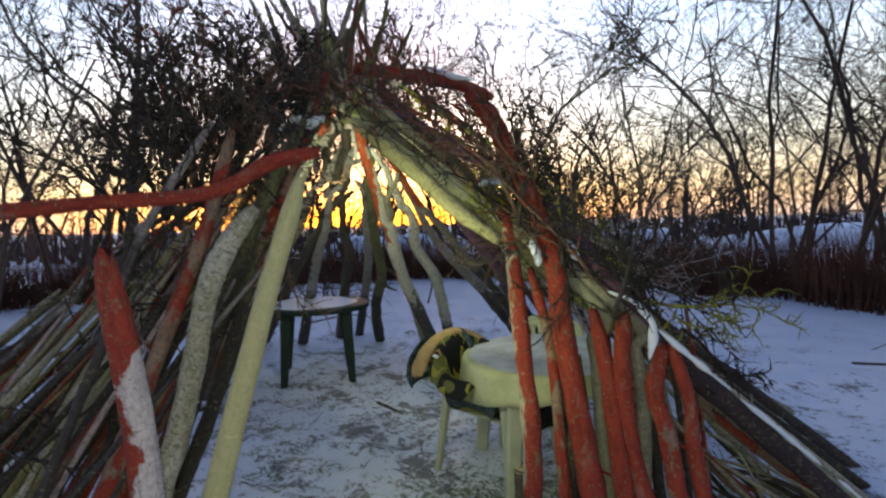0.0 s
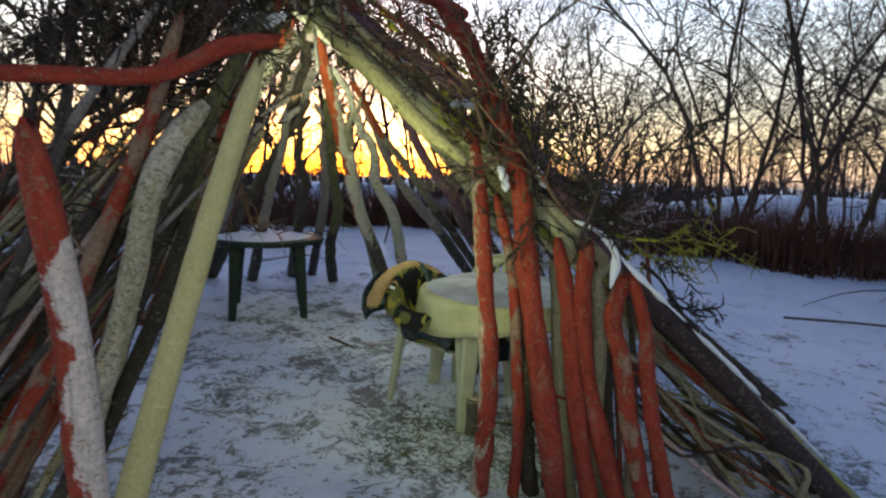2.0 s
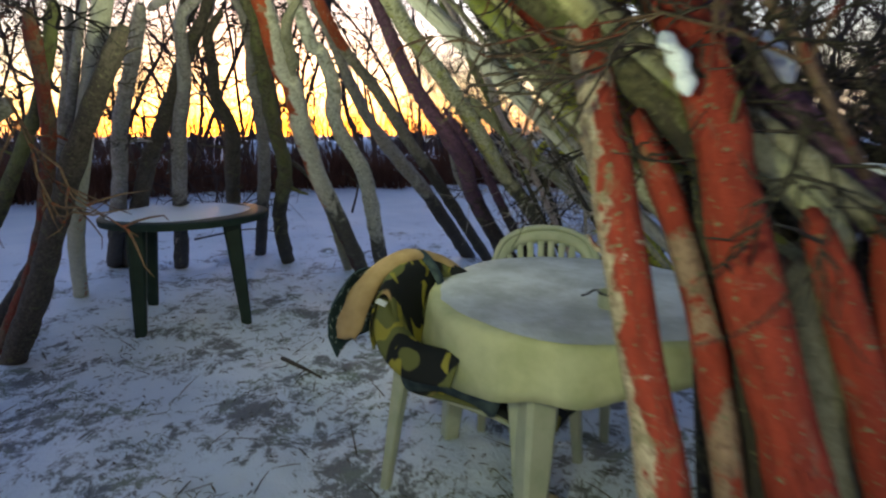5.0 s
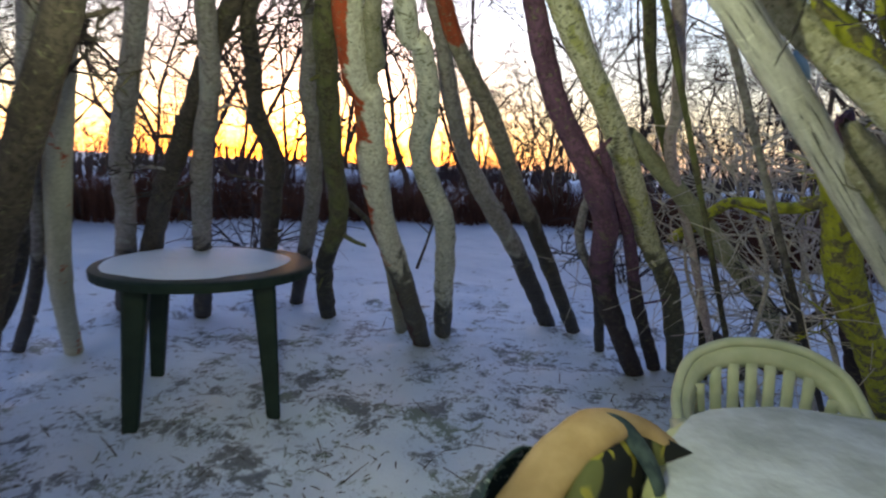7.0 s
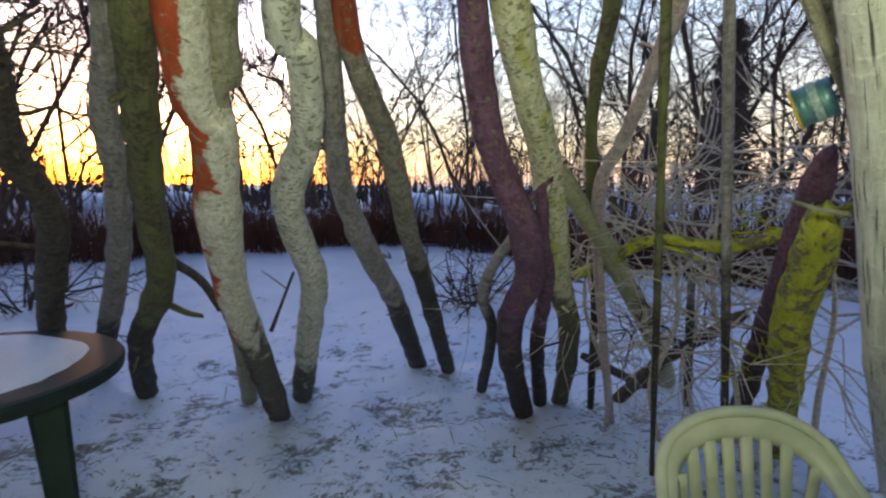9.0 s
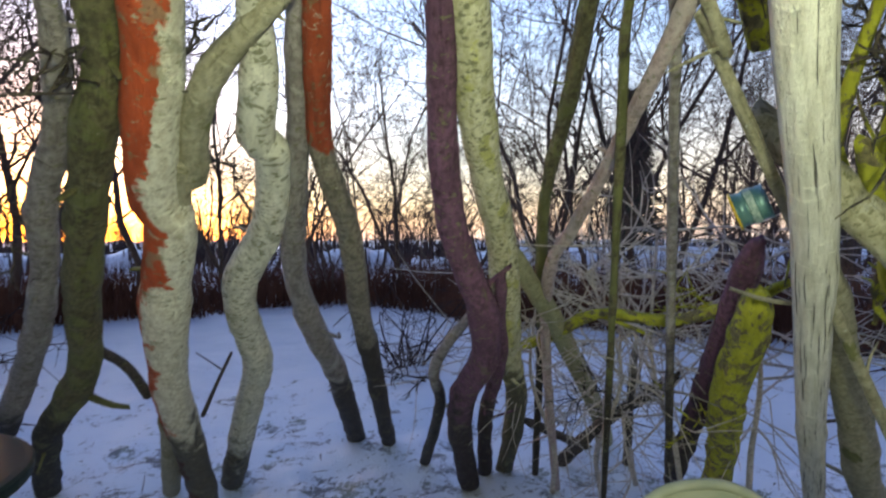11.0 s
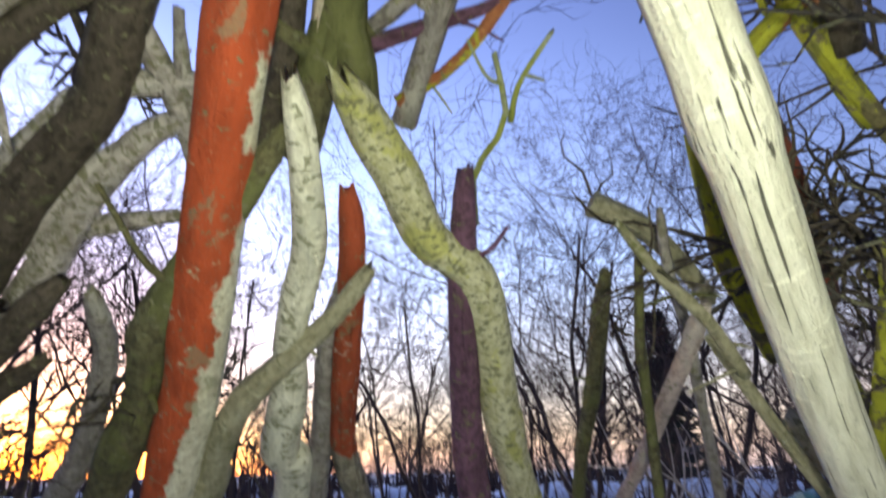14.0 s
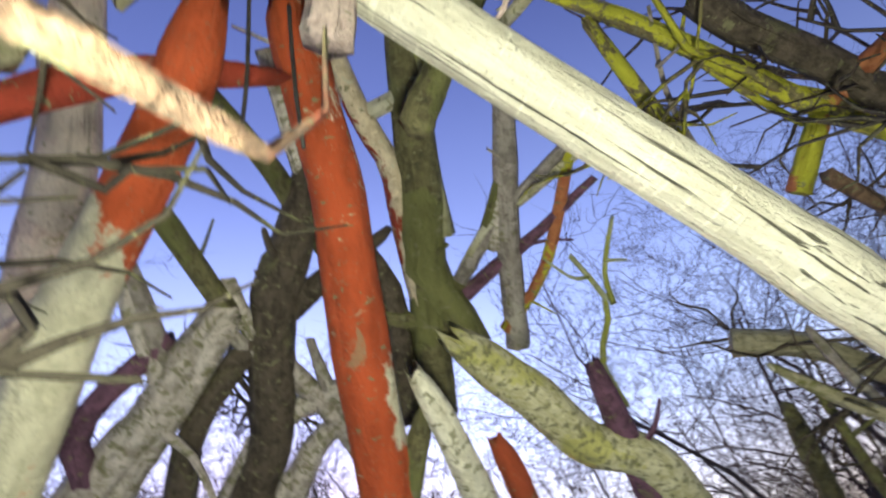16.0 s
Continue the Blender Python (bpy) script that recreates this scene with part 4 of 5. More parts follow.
pole('olivey', 0.036, 0.040, [(0.97, 2.15, 1.48), (0.77, 2.11, 1.64), (0.62, 2.10, 1.79), (0.49, 2.07, 1.91), (0.34, 2.05, 2.04)])
pole('red2', 0.025, 0.028, [(-0.59, 0.98, 1.62), (-0.24, 1.16, 1.66), (0.07, 1.34, 1.69), (0.26, 1.42, 1.79), (0.41, 1.49, 1.83)])
pole('paley', 0.051, 0.032, [(-0.03, 1.09, -0.05), (0.04, 1.17, 0.34), (0.14, 1.27, 0.83), (0.24, 1.37, 1.30), (0.35, 1.46, 1.74)])
pole('whitered', 0.048, 0.039, [(0.14, 0.99, -0.05), (0.08, 1.00, 0.57), (0.07, 1.00, 0.79), (0.05, 1.01, 0.97), (0.03, 1.00, 1.17), (-0.01, 0.98, 1.50)])
pole('palelichen', 0.042, 0.044, [(-0.34, 1.27, -0.05), (-0.23, 1.39, 0.58), (-0.17, 1.44, 0.82), (-0.12, 1.48, 1.07), (-0.09, 1.53, 1.32), (-0.03, 1.57, 1.49), (0.06, 1.63, 1.64)])
pole('olive', 0.045, 0.031, [(-0.55, 1.58, -0.05), (-0.43, 1.66, 0.52), (-0.35, 1.69, 0.84), (-0.20, 1.76, 1.15), (-0.08, 1.83, 1.53), (-0.02, 1.85, 1.69), (0.15, 1.91, 2.02)])
pole('grey', 0.020, 0.016, [(-0.59, 0.87, -0.05), (-0.46, 1.14, 0.69), (-0.41, 1.23, 0.94), (-0.36, 1.33, 1.19), (-0.31, 1.44, 1.51), (-0.24, 1.55, 1.74), (-0.16, 1.72, 2.01)])
pole('red3', 0.035, 0.027, [(-0.55, 1.04, -0.05), (-0.36, 1.28, 0.63), (-0.28, 1.38, 0.93), (-0.21, 1.47, 1.21), (-0.15, 1.54, 1.43), (-0.11, 1.60, 1.62), (-0.06, 1.70, 1.96)])
pole('dark', 0.070, 0.033, [(-1.96, 4.09, -0.05), (-1.50, 3.85, 0.49), (-1.17, 3.63, 0.89), (-0.80, 3.40, 1.32), (-0.46, 3.21, 1.69)])
pole('purple', 0.051, 0.032, [(2.78, 2.28, -0.05), (2.20, 2.17, 0.52), (1.66, 2.23, 1.02), (1.13, 2.51, 1.67), (0.09, 2.78, 2.38)])
pole('lichengreen', 0.031, 0.017, [(2.86, 2.35, -0.05), (2.02, 2.51, 0.68), (1.16, 2.54, 1.29), (0.51, 2.65, 1.87), (0.01, 2.67, 2.30)])
pole('olivegrey', 0.037, 0.020, [(2.81, 2.48, -0.05), (1.94, 2.51, 0.65), (1.26, 2.61, 1.42), (0.63, 2.65, 1.92), (0.11, 2.65, 2.39)])
pole('olivey', 0.030, 0.016, [(2.84, 2.68, -0.05), (2.04, 2.67, 0.65), (1.20, 2.72, 1.34), (0.54, 2.79, 1.95), (0.02, 2.79, 2.38)])
pole('olive', 0.042, 0.024, [(2.98, 3.12, -0.05), (2.07, 2.97, 0.66), (1.18, 2.98, 1.34), (0.55, 2.82, 1.94), (-0.02, 2.74, 2.33)])
pole('grey', 0.035, 0.019, [(3.07, 3.38, -0.05), (2.14, 3.21, 0.70), (1.29, 3.00, 1.39), (0.57, 2.78, 1.97), (0.01, 2.70, 2.41)])
pole('red3', 0.028, 0.015, [(2.80, 2.41, -0.05), (1.98, 2.48, 0.59), (1.22, 2.57, 1.31), (0.50, 2.64, 1.94), (-0.00, 2.71, 2.29)])
pole('pinkbark', 0.031, 0.017, [(2.82, 2.59, -0.05), (1.96, 2.59, 0.69), (1.26, 2.64, 1.41), (0.53, 2.74, 2.00), (0.09, 2.71, 2.45)])
pole('palelichen', 0.033, 0.018, [(2.91, 2.88, -0.05), (2.03, 2.80, 0.71), (1.28, 2.81, 1.37), (0.51, 2.72, 1.98), (-0.02, 2.67, 2.42)])
pole('olive', 0.024, 0.013, [(2.79, 2.31, -0.05), (1.99, 2.45, 0.66), (1.28, 2.59, 1.34), (0.51, 2.64, 1.92), (-0.00, 2.75, 2.31)])
pole('lichen', 0.030, 0.020, [(1.74, 3.47, 1.22), (1.38, 3.56, 1.37), (1.10, 3.44, 1.55), (0.89, 3.36, 1.67)])
pole('grey', 0.019, 0.012, [(-0.13, 3.70, 2.11), (-0.17, 3.59, 2.18), (-0.20, 3.52, 2.22), (-0.25, 3.43, 2.26), (-0.30, 3.36, 2.29)])
pole('grey', 0.010, 0.008, [(-0.18, 3.53, 2.21), (-0.18, 3.43, 2.28)])
pole('greyrough', 0.039, 0.027, [(-0.68, 3.52, 2.04), (-0.49, 3.44, 2.17), (-0.43, 3.42, 2.21), (-0.36, 3.37, 2.26), (-0.29, 3.33, 2.31)])
pole('dark', 0.047, 0.028, [(-0.58, 3.93, 1.86), (-0.46, 3.76, 1.99), (-0.37, 3.63, 2.10), (-0.28, 3.53, 2.19), (-0.22, 3.37, 2.31), (-0.14, 3.26, 2.40), (-0.09, 3.18, 2.47)])
pole('greyrough', 0.028, 0.014, [(-0.63, 3.79, 1.92), (-0.47, 3.66, 2.05), (-0.37, 3.59, 2.13), (-0.30, 3.53, 2.19), (-0.21, 3.53, 2.21)])
pole('greyrough', 0.032, 0.015, [(-0.70, 3.82, 1.88), (-0.48, 3.76, 1.99), (-0.40, 3.74, 2.03), (-0.29, 3.73, 2.07), (-0.15, 3.71, 2.10)])
pole('greyrough', 0.033, 0.019, [(-0.65, 3.95, 1.82), (-0.49, 3.81, 1.96), (-0.38, 3.70, 2.06), (-0.27, 3.62, 2.14), (-0.19, 3.57, 2.18)])
pole('dark', 0.028, 0.017, [(-0.56, 3.72, 1.98), (-0.44, 3.55, 2.13), (-0.39, 3.47, 2.19), (-0.29, 3.41, 2.27), (-0.18, 3.37, 2.32), (-0.13, 3.35, 2.34), (-0.01, 3.32, 2.38)])
pole('dark', 0.025, 0.022, [(-0.29, 3.52, 2.19), (-0.25, 3.40, 2.28), (-0.20, 3.31, 2.35), (-0.11, 3.26, 2.40), (-0.04, 3.21, 2.45)])
pole('olive', 0.019, 0.018, [(-0.28, 3.35, 2.30), (-0.30, 3.26, 2.34), (-0.32, 3.17, 2.38)])
pole('olive', 0.019, 0.018, [(-0.04, 3.49, 2.28), (-0.13, 3.28, 2.39), (-0.16, 3.19, 2.44), (-0.21, 3.07, 2.48)])
pole('greyrough', 0.025, 0.027, [(-0.66, 3.59, 2.01), (-0.49, 3.48, 2.15), (-0.38, 3.41, 2.23), (-0.29, 3.34, 2.30)])
pole('grey', 0.018, 0.014, [(-0.39, 3.36, 2.26), (-0.38, 3.25, 2.31), (-0.38, 3.17, 2.35)])
pole('pinkbark', 0.036, 0.035, [(-0.68, 3.46, 2.06), (-0.56, 3.29, 2.20), (-0.46, 3.16, 2.30), (-0.38, 3.06, 2.38), (-0.32, 2.95, 2.44), (-0.28, 2.89, 2.47)])
pole('red2', 0.022, 0.019, [(-0.60, 2.88, 2.07), (-0.43, 2.89, 2.165), (-0.34, 2.90, 2.215), (-0.26, 2.911, 2.257), (-0.19, 2.93, 2.285), (-0.08, 2.98, 2.32)])
pole('olive', 0.037, 0.026, [(-0.00, 3.60, 2.18), (0.03, 3.43, 2.30), (0.06, 3.28, 2.40)])
pole('yellowred', 0.012, 0.010, [(0.15, 3.49, 2.24), (0.24, 3.40, 2.29), (0.31, 3.19, 2.38)])
pole('olive', 0.043, 0.024, [(0.10, 3.50, 2.23), (0.04, 3.39, 2.33), (0.06, 3.28, 2.40), (0.07, 3.18, 2.47), (0.08, 3.08, 2.53), (0.09, 3.00, 2.57)])
pole('redcream', 0.023, 0.017, [(0.02, 3.47, 2.26), (0.02, 3.32, 2.38), (0.02, 3.23, 2.44), (-0.01, 3.15, 2.49), (-0.04, 3.01, 2.59)])
pole('olive', 0.019, 0.015, [(0.07, 3.47, 2.26), (-0.09, 3.42, 2.30)])
pole('greyrough', 0.031, 0.020, [(-0.68, 3.62, 1.99), (-0.51, 3.49, 2.13), (-0.42, 3.43, 2.21), (-0.35, 3.38, 2.26), (-0.28, 3.35, 2.30)])
pole('greyrough', 0.020, 0.013, [(-0.40, 3.40, 2.23), (-0.40, 3.30, 2.28), (-0.38, 3.17, 2.35)])
pole('greyrough', 0.027, 0.013, [(-0.11, 3.74, 2.08), (-0.14, 3.67, 2.13), (-0.17, 3.57, 2.19), (-0.21, 3.48, 2.24), (-0.26, 3.38, 2.29), (-0.27, 3.30, 2.34)])
pole('greyrough', 0.012, 0.009, [(-0.17, 3.55, 2.20), (-0.18, 3.45, 2.27)])
pole('greyrough', 0.028, 0.019, [(-0.49, 3.71, 2.01), (-0.40, 3.63, 2.09), (-0.35, 3.58, 2.14), (-0.29, 3.53, 2.19), (-0.21, 3.52, 2.22), (-0.14, 3.52, 2.23)])
pole('greyrough', 0.037, 0.020, [(-0.49, 3.95, 1.87), (-0.40, 3.81, 1.98), (-0.33, 3.70, 2.07), (-0.28, 3.64, 2.12), (-0.21, 3.58, 2.18), (-0.11, 3.56, 2.21)])
pole('olive', 0.010, 0.005, [(-0.26, 3.40, 2.28), (-0.30, 3.26, 2.34), (-0.32, 3.18, 2.38), (-0.31, 3.12, 2.41)])
pole('purple', 0.030, 0.015, [(-0.59, 3.67, 2.01), (-0.53, 3.46, 2.13), (-0.51, 3.37, 2.19), (-0.37, 3.33, 2.28)])
pole('grey', 0.024, 0.017, [(0.17, 3.52, 2.22), (0.18, 3.42, 2.29), (0.19, 3.32, 2.35), (0.21, 3.19, 2.42), (0.22, 3.11, 2.46)])
pole('palelichen', 0.013, 0.009, [(0.10, 3.40, 2.32), (0.16, 3.33, 2.35), (0.24, 3.28, 2.36), (0.33, 3.21, 2.36)])
pole('palelichen', 0.017, 0.012, [(-0.00, 3.16, 2.49), (0.14, 3.11, 2.49), (0.22, 3.06, 2.48), (0.27, 3.00, 2.46)])
pole('greenp', 0.022, 0.015, [(0.08, 3.34, 2.36), (0.08, 3.25, 2.42), (0.09, 3.16, 2.48), (0.10, 3.08, 2.52)])
pole('olive', 0.016, 0.011, [(0.07, 3.43, 2.30), (0.14, 3.36, 2.34), (0.20, 3.24, 2.39)])
pole('grey', 0.006, 0.003, [(0.49, 3.25, 2.26), (0.43, 3.14, 2.33), (0.40, 3.02, 2.38)])
pole('lichen', 0.007, 0.005, [(0.44, 3.07, 2.34), (0.51, 3.12, 2.29), (0.58, 3.16, 2.24)])
pole('olivegrey', 0.025, 0.018, [(0.52, 3.52, 2.12), (0.62, 3.51, 2.08), (0.71, 3.53, 2.02), (0.79, 3.56, 1.97)])
pole('greyrough', 0.015, 0.012, [(-0.12, 3.04, 2.53), (-0.12, 3.11, 2.50), (-0.12, 3.16, 2.46), (-0.12, 3.22, 2.43)])
pole('dark', 0.027, 0.019, [(-0.06, 3.60, 2.18), (-0.04, 3.51, 2.24), (-0.03, 3.41, 2.32), (-0.06, 3.33, 2.37)])
pole('lichengreen', 0.008, 0.005, [(0.34, 3.64, 2.11), (0.31, 3.56, 2.17), (0.33, 3.46, 2.22), (0.28, 3.38, 2.28)])
pole('lichengreen', 0.006, 0.004, [(0.34, 3.46, 2.22), (0.33, 3.40, 2.25), (0.35, 3.32, 2.29)])
pole('purple', 0.015, 0.007, [(0.08, 3.44, 2.29), (0.15, 3.40, 2.31), (0.23, 3.35, 2.32), (0.30, 3.29, 2.33), (0.33, 3.26, 2.33)])
pole('greyrough', 0.018, 0.010, [(0.16, 3.37, 2.33), (0.19, 3.27, 2.38), (0.20, 3.19, 2.42)])
pole('grey', 0.014, 0.010, [(0.09, 3.41, 2.31), (0.17, 3.33, 2.35), (0.29, 3.22, 2.37), (0.34, 3.16, 2.37)])
pole('lichen', 0.014, 0.014, [(0.89, 3.21, 2.05), (0.68, 3.16, 2.17), (0.56, 3.12, 2.25), (0.45, 3.07, 2.34), (0.35, 3.03, 2.41), (0.28, 3.01, 2.46)])
pole('lichen', 0.015, 0.010, [(0.44, 3.20, 2.30), (0.33, 3.04, 2.42)])
pole('yellowred', 0.016, 0.015, [(0.54, 3.21, 2.16), (0.60, 3.13, 2.23), (0.65, 3.03, 2.22)])
pole('dark', 0.023, 0.024, [(0.68, 3.14, 2.18), (0.61, 3.09, 2.24), (0.50, 3.04, 2.31), (0.44, 3.00, 2.36)])
pole('lichen', 0.015, 0.011, [(0.77, 3.19, 2.12), (0.70, 3.17, 2.16), (0.62, 3.13, 2.22), (0.52, 3.11, 2.28)])
pole('reddark', 0.012, 0.012, [(0.95, 3.44, 1.95), (0.81, 3.34, 2.05), (0.71, 3.28, 2.13), (0.62, 3.23, 2.19)])
pole('lichen', 0.012, 0.007, [(0.95, 3.44, 1.68), (0.88, 3.37, 1.77), (0.78, 3.25, 1.90), (0.74, 3.22, 1.95)])
pole('lichen', 0.012, 0.006, [(1.14, 3.50, 1.61), (1.01, 3.39, 1.74), (0.88, 3.31, 1.87), (0.80, 3.28, 1.93)])
pole('lichen', 0.023, 0.013, [(0.83, 3.48, 1.85), (0.71, 3.43, 1.98), (0.67, 3.40, 2.05), (0.59, 3.33, 2.16)])
pole('olivegrey', 0.015, 0.009, [(2.35, 3.75, -0.05), (0.80, 3.48, 1.71), (0.70, 3.44, 1.81), (0.62, 3.41, 1.88), (0.54, 3.40, 1.94), (0.46, 3.38, 2.01)])
pole('olive', 0.021, 0.018, [(1.79, 5.87, -0.05), (1.36, 5.09, 0.91), (0.90, 4.31, 1.51), (0.78, 4.07, 1.70), (0.71, 3.88, 1.83), (0.56, 3.56, 2.01)])
pole('pinkbark', 0.023, 0.018, [(1.81, 5.64, -0.05), (1.25, 4.85, 0.99), (0.96, 4.36, 1.41), (0.90, 4.14, 1.55), (0.81, 3.88, 1.68), (0.69, 3.57, 1.83), (0.61, 3.40, 1.90)])
pole('grey', 0.016, 0.009, [(2.15, 5.08, -0.05), (0.85, 3.70, 1.75), (0.74, 3.58, 1.88), (0.63, 3.48, 1.99), (0.57, 3.41, 2.06)])
pole('olive', 0.012, 0.008, [(1.71, 5.07, -0.05), (0.73, 3.72, 1.72), (0.63, 3.59, 1.85), (0.57, 3.49, 1.95), (0.54, 3.44, 2.00)])
pole('lichen', 0.011, 0.006, [(1.25, 4.48, 1.24), (1.33, 4.33, 1.19)])
pole('dark', 0.041, 0.031, [(2.03, 5.98, -0.05), (2.02, 5.51, 0.38), (2.06, 5.21, 0.62), (2.04, 4.89, 0.84)])
pole('dark', 0.036, 0.033, [(2.58, 6.20, -0.15), (2.16, 6.08, 0.09), (1.76, 5.95, 0.31)])
pole('dark', 0.012, 0.007, [(-0.19, 5.68, 0.66), (-0.12, 5.57, 0.84), (-0.05, 5.37, 1.02)])
pole('dark', 0.021, 0.019, [(-0.39, 5.46, 0.84), (-0.46, 5.36, 1.00), (-0.52, 5.17, 1.11)])
pole('palelichen', 0.039, 0.037, [(-1.31, 3.17, 1.16), (-1.10, 3.16, 1.29), (-0.91, 3.16, 1.41)])
pole('grey', 0.043, 0.020, [(-2.54, 4.59, -0.05), (-2.04, 4.40, 0.42), (-1.82, 4.31, 0.63), (-1.57, 4.15, 0.90), (-1.29, 3.90, 1.26), (-1.02, 3.67, 1.62), (-0.88, 3.53, 1.81)])
pole('grey', 0.027, 0.013, [(2.48, 5.81, -0.05), (1.78, 4.94, 0.70), (1.35, 4.40, 1.13)])


# the close wall of poles on the near side, feet along an arc, heads crossing at the top
rnd = np.random.RandomState(21)
WALL = ["olive", "grey", "red3", "olivegrey", "palelichen", "reddark", "olivey", "pinkbark", "olive", "reddark", "grey", "olivegrey"]
for i in range(52):
    f = (i + rnd.uniform(-.3, .3)) / 51
    deg = 261 - 55 * f
    r = np.interp(deg, (160, 195, 220, 250, 265), (3.0, 3.1, 2.7, 2.1, 1.85)) + rnd.uniform(-.18, .18)
    a = math.radians(deg)
    foot = np.array((CENTRE[0] + r * math.cos(a), CENTRE[1] + r * math.sin(a), -.05))
    head = np.array((-.10 + rnd.uniform(-.16, .12), 2.68 + rnd.uniform(-.14, .1), 2.4 + rnd.uniform(-.1, .12)))
    way = (head - foot) / np.linalg.norm(head - foot)
    mids = [foot + (head - foot) * s + rnd.normal(0, .06, 3) for s in (.22, .45, .7)]
    r0 = rnd.uniform(.014, .036)
    low = deg < 246 or i % 3 == 1                 # many end short of the crossing
    top = [foot + (head - foot) * (rnd.uniform(.46, .58) if deg < 246 else rnd.uniform(.66, .8))] if low else [mids[2], head, head + way * rnd.uniform(.1, .5)]
    pole(WALL[i % 12], r0, r0 * .5, [tuple(foot), *[tuple(m) for m in mids[:1 if low else 2]], *[tuple(v) for v in top]])
# loose thin sticks that fill the gaps of the wall on both sides of the entrance
for i in range(80):
    if i < 60:
        deg, r = rnd.uniform(208, 262), rnd.uniform(1.85, 2.6)
    else:
        deg, r = rnd.uniform(-17, -10), rnd.uniform(2.35, 2.75)
    a = math.radians(deg)
    foot = np.array((CENTRE[0] + r * math.cos(a), CENTRE[1] + r * math.sin(a), -.04))
    head = np.array((-.12 + rnd.uniform(-.3, .15), 2.68 + rnd.uniform(-.25, .12), 2.3 + rnd.uniform(-.3, .15)))
    k = rnd.uniform(.22, .36) if i >= 60 else rnd.uniform(.5, .75) if deg < 250 else rnd.uniform(.6, .9)
    mids = [foot + (head - foot) * s * k + rnd.normal(0, .06, 3) for s in (.3, .6, 1)]
    r0 = rnd.uniform(.009, .022)
    pole(WALL[(i * 5) % 12], r0, r0 * .5, [tuple(foot), *[tuple(m) for m in mids]], 2, "stick")
# dark sticks that stand close behind the red posts
for i in range(12):
    x, y = 1.34 + .05 * i + rnd.uniform(-.03, .03), 2.16 + rnd.uniform(-.04, .1)
    top = rnd.uniform(.9, 1.45)
    r0 = rnd.uniform(.012, .024)
    pole(("olive", "dark", "reddark", "olivegrey", "dark", "red3")[i % 6], r0, r0 * .7, [(x, y, -.05), (x - .02 * top + rnd.normal(0, .015), y + .08 * top, top * .35), (x - .04 * top + rnd.normal(0, .015), y + .16 * top, top * .7), (x - .06 * top, y + .24 * top, top)], 2, "stick")
# the sheaf of heads that stands out above the crossing
for i in range(34):
    a = rnd.uniform(0, 6.283)
    lean = rnd.uniform(.15, .75)
    b = np.array((0, 2.76, 2.36)) + rnd.normal(0, .09, 3)
    w = np.array((math.cos(a) * lean, math.sin(a) * lean, 1))
    w /= np.linalg.norm(w)
    r0 = rnd.uniform(.012, .03)
    low = b - w * rnd.uniform(.02, .1)
    pole(WALL[(i * 7) % 12], r0, r0 * .5, [tuple(low), tuple(b), tuple(b + w * rnd.uniform(.3, .8) + rnd.normal(0, .06, 3))], 3, "pole head")


# thin brushwood heaped on the upper roof, thickest over the entrance and along both flanks
def brushwood(seed, foot, way, length, kind):
    rnd = np.random.RandomState(seed)
    t, fine = Tubes(), Tubes()
    grow(t, fine, rnd, np.zeros(3), way / np.linalg.norm(way), length, .011, 1, 4, .42, .01)
    ob = t.mesh("branch", BARK[kind])
    ob.location = foot
    tagged(fine.mesh("twig", BARK[kind], ob), kind="stuff")
    return tagged(ob, "thin forked branch with dark twigs heaped on the shelter roof", "branch", "brushwood on the roof")


ROOF = np.array((0, 2.74, 2.42))
for i in range(52):
    if i < 34:
        deg, up = rnd.uniform(220, 256), rnd.uniform(.5, .86)
    else:
        deg, up = rnd.uniform(-30, 8), rnd.uniform(.42, .68)
    a = math.radians(deg)
    r = (2.55 if i < 34 else 2.8) * (1 - up) + .16
    foot = np.array((ROOF[0] + r * math.cos(a), ROOF[1] + r * math.sin(a), ROOF[2] * up + .02))
    climb = (ROOF + (0, 0, .3) - foot) / np.linalg.norm(ROOF + (0, 0, .3) - foot)
    way = climb + rnd.normal(0, .4, 3)
    out = np.array((math.cos(a) * .65, math.sin(a) * .65, .76))
    way = way + out * max(0, .38 - way.dot(out))
    brushwood(300 + i, tuple(foot), way, min(rnd.uniform(.5, .95), 2.2 * (1 - up) + .1), ("olive", "dark", "reddark", "olive", "grey")[i % 5])


for i in range(16):          # and along the rafter beside the entrance
    f = rnd.uniform(0, .62)
    foot = np.array((1.15 + 1.15 * f, 2.44 - .12 * f, 1.62 - 1.05 * f)) + rnd.normal(0, .03, 3)
    way = np.array((-.75, .1, .62)) * rnd.choice((1, -1), p=(.7, .3)) + rnd.normal(0, .3, 3) + np.array((.1, -.05, .3))
    brushwood(400 + i, tuple(foot), way, rnd.uniform(.35, .6), ("olive", "lichen", "dark", "olive", "reddark")[i % 5])


# forked, lichened branches that lean among the poles
for i, (foot, way) in enumerate((((1.37, 3.75, 1.32), (-.25, -.1, 1)), ((1.48, 3.63, 1.28), (-.15, -.1, 1)), ((1.26, 3.51, 1.39), (-.3, .05, 1)), ((1.52, 3.71, 1.3), (0, -.2, 1)))):
    pts = [np.array(foot) + np.array(way) * s + rnd.normal(0, .022, 3) * (s > 0) for s in (0, .14, .28, .45, .62)]
    pole("lichen", .011, .005, [tuple(v) for v in pts], 7, "branch")


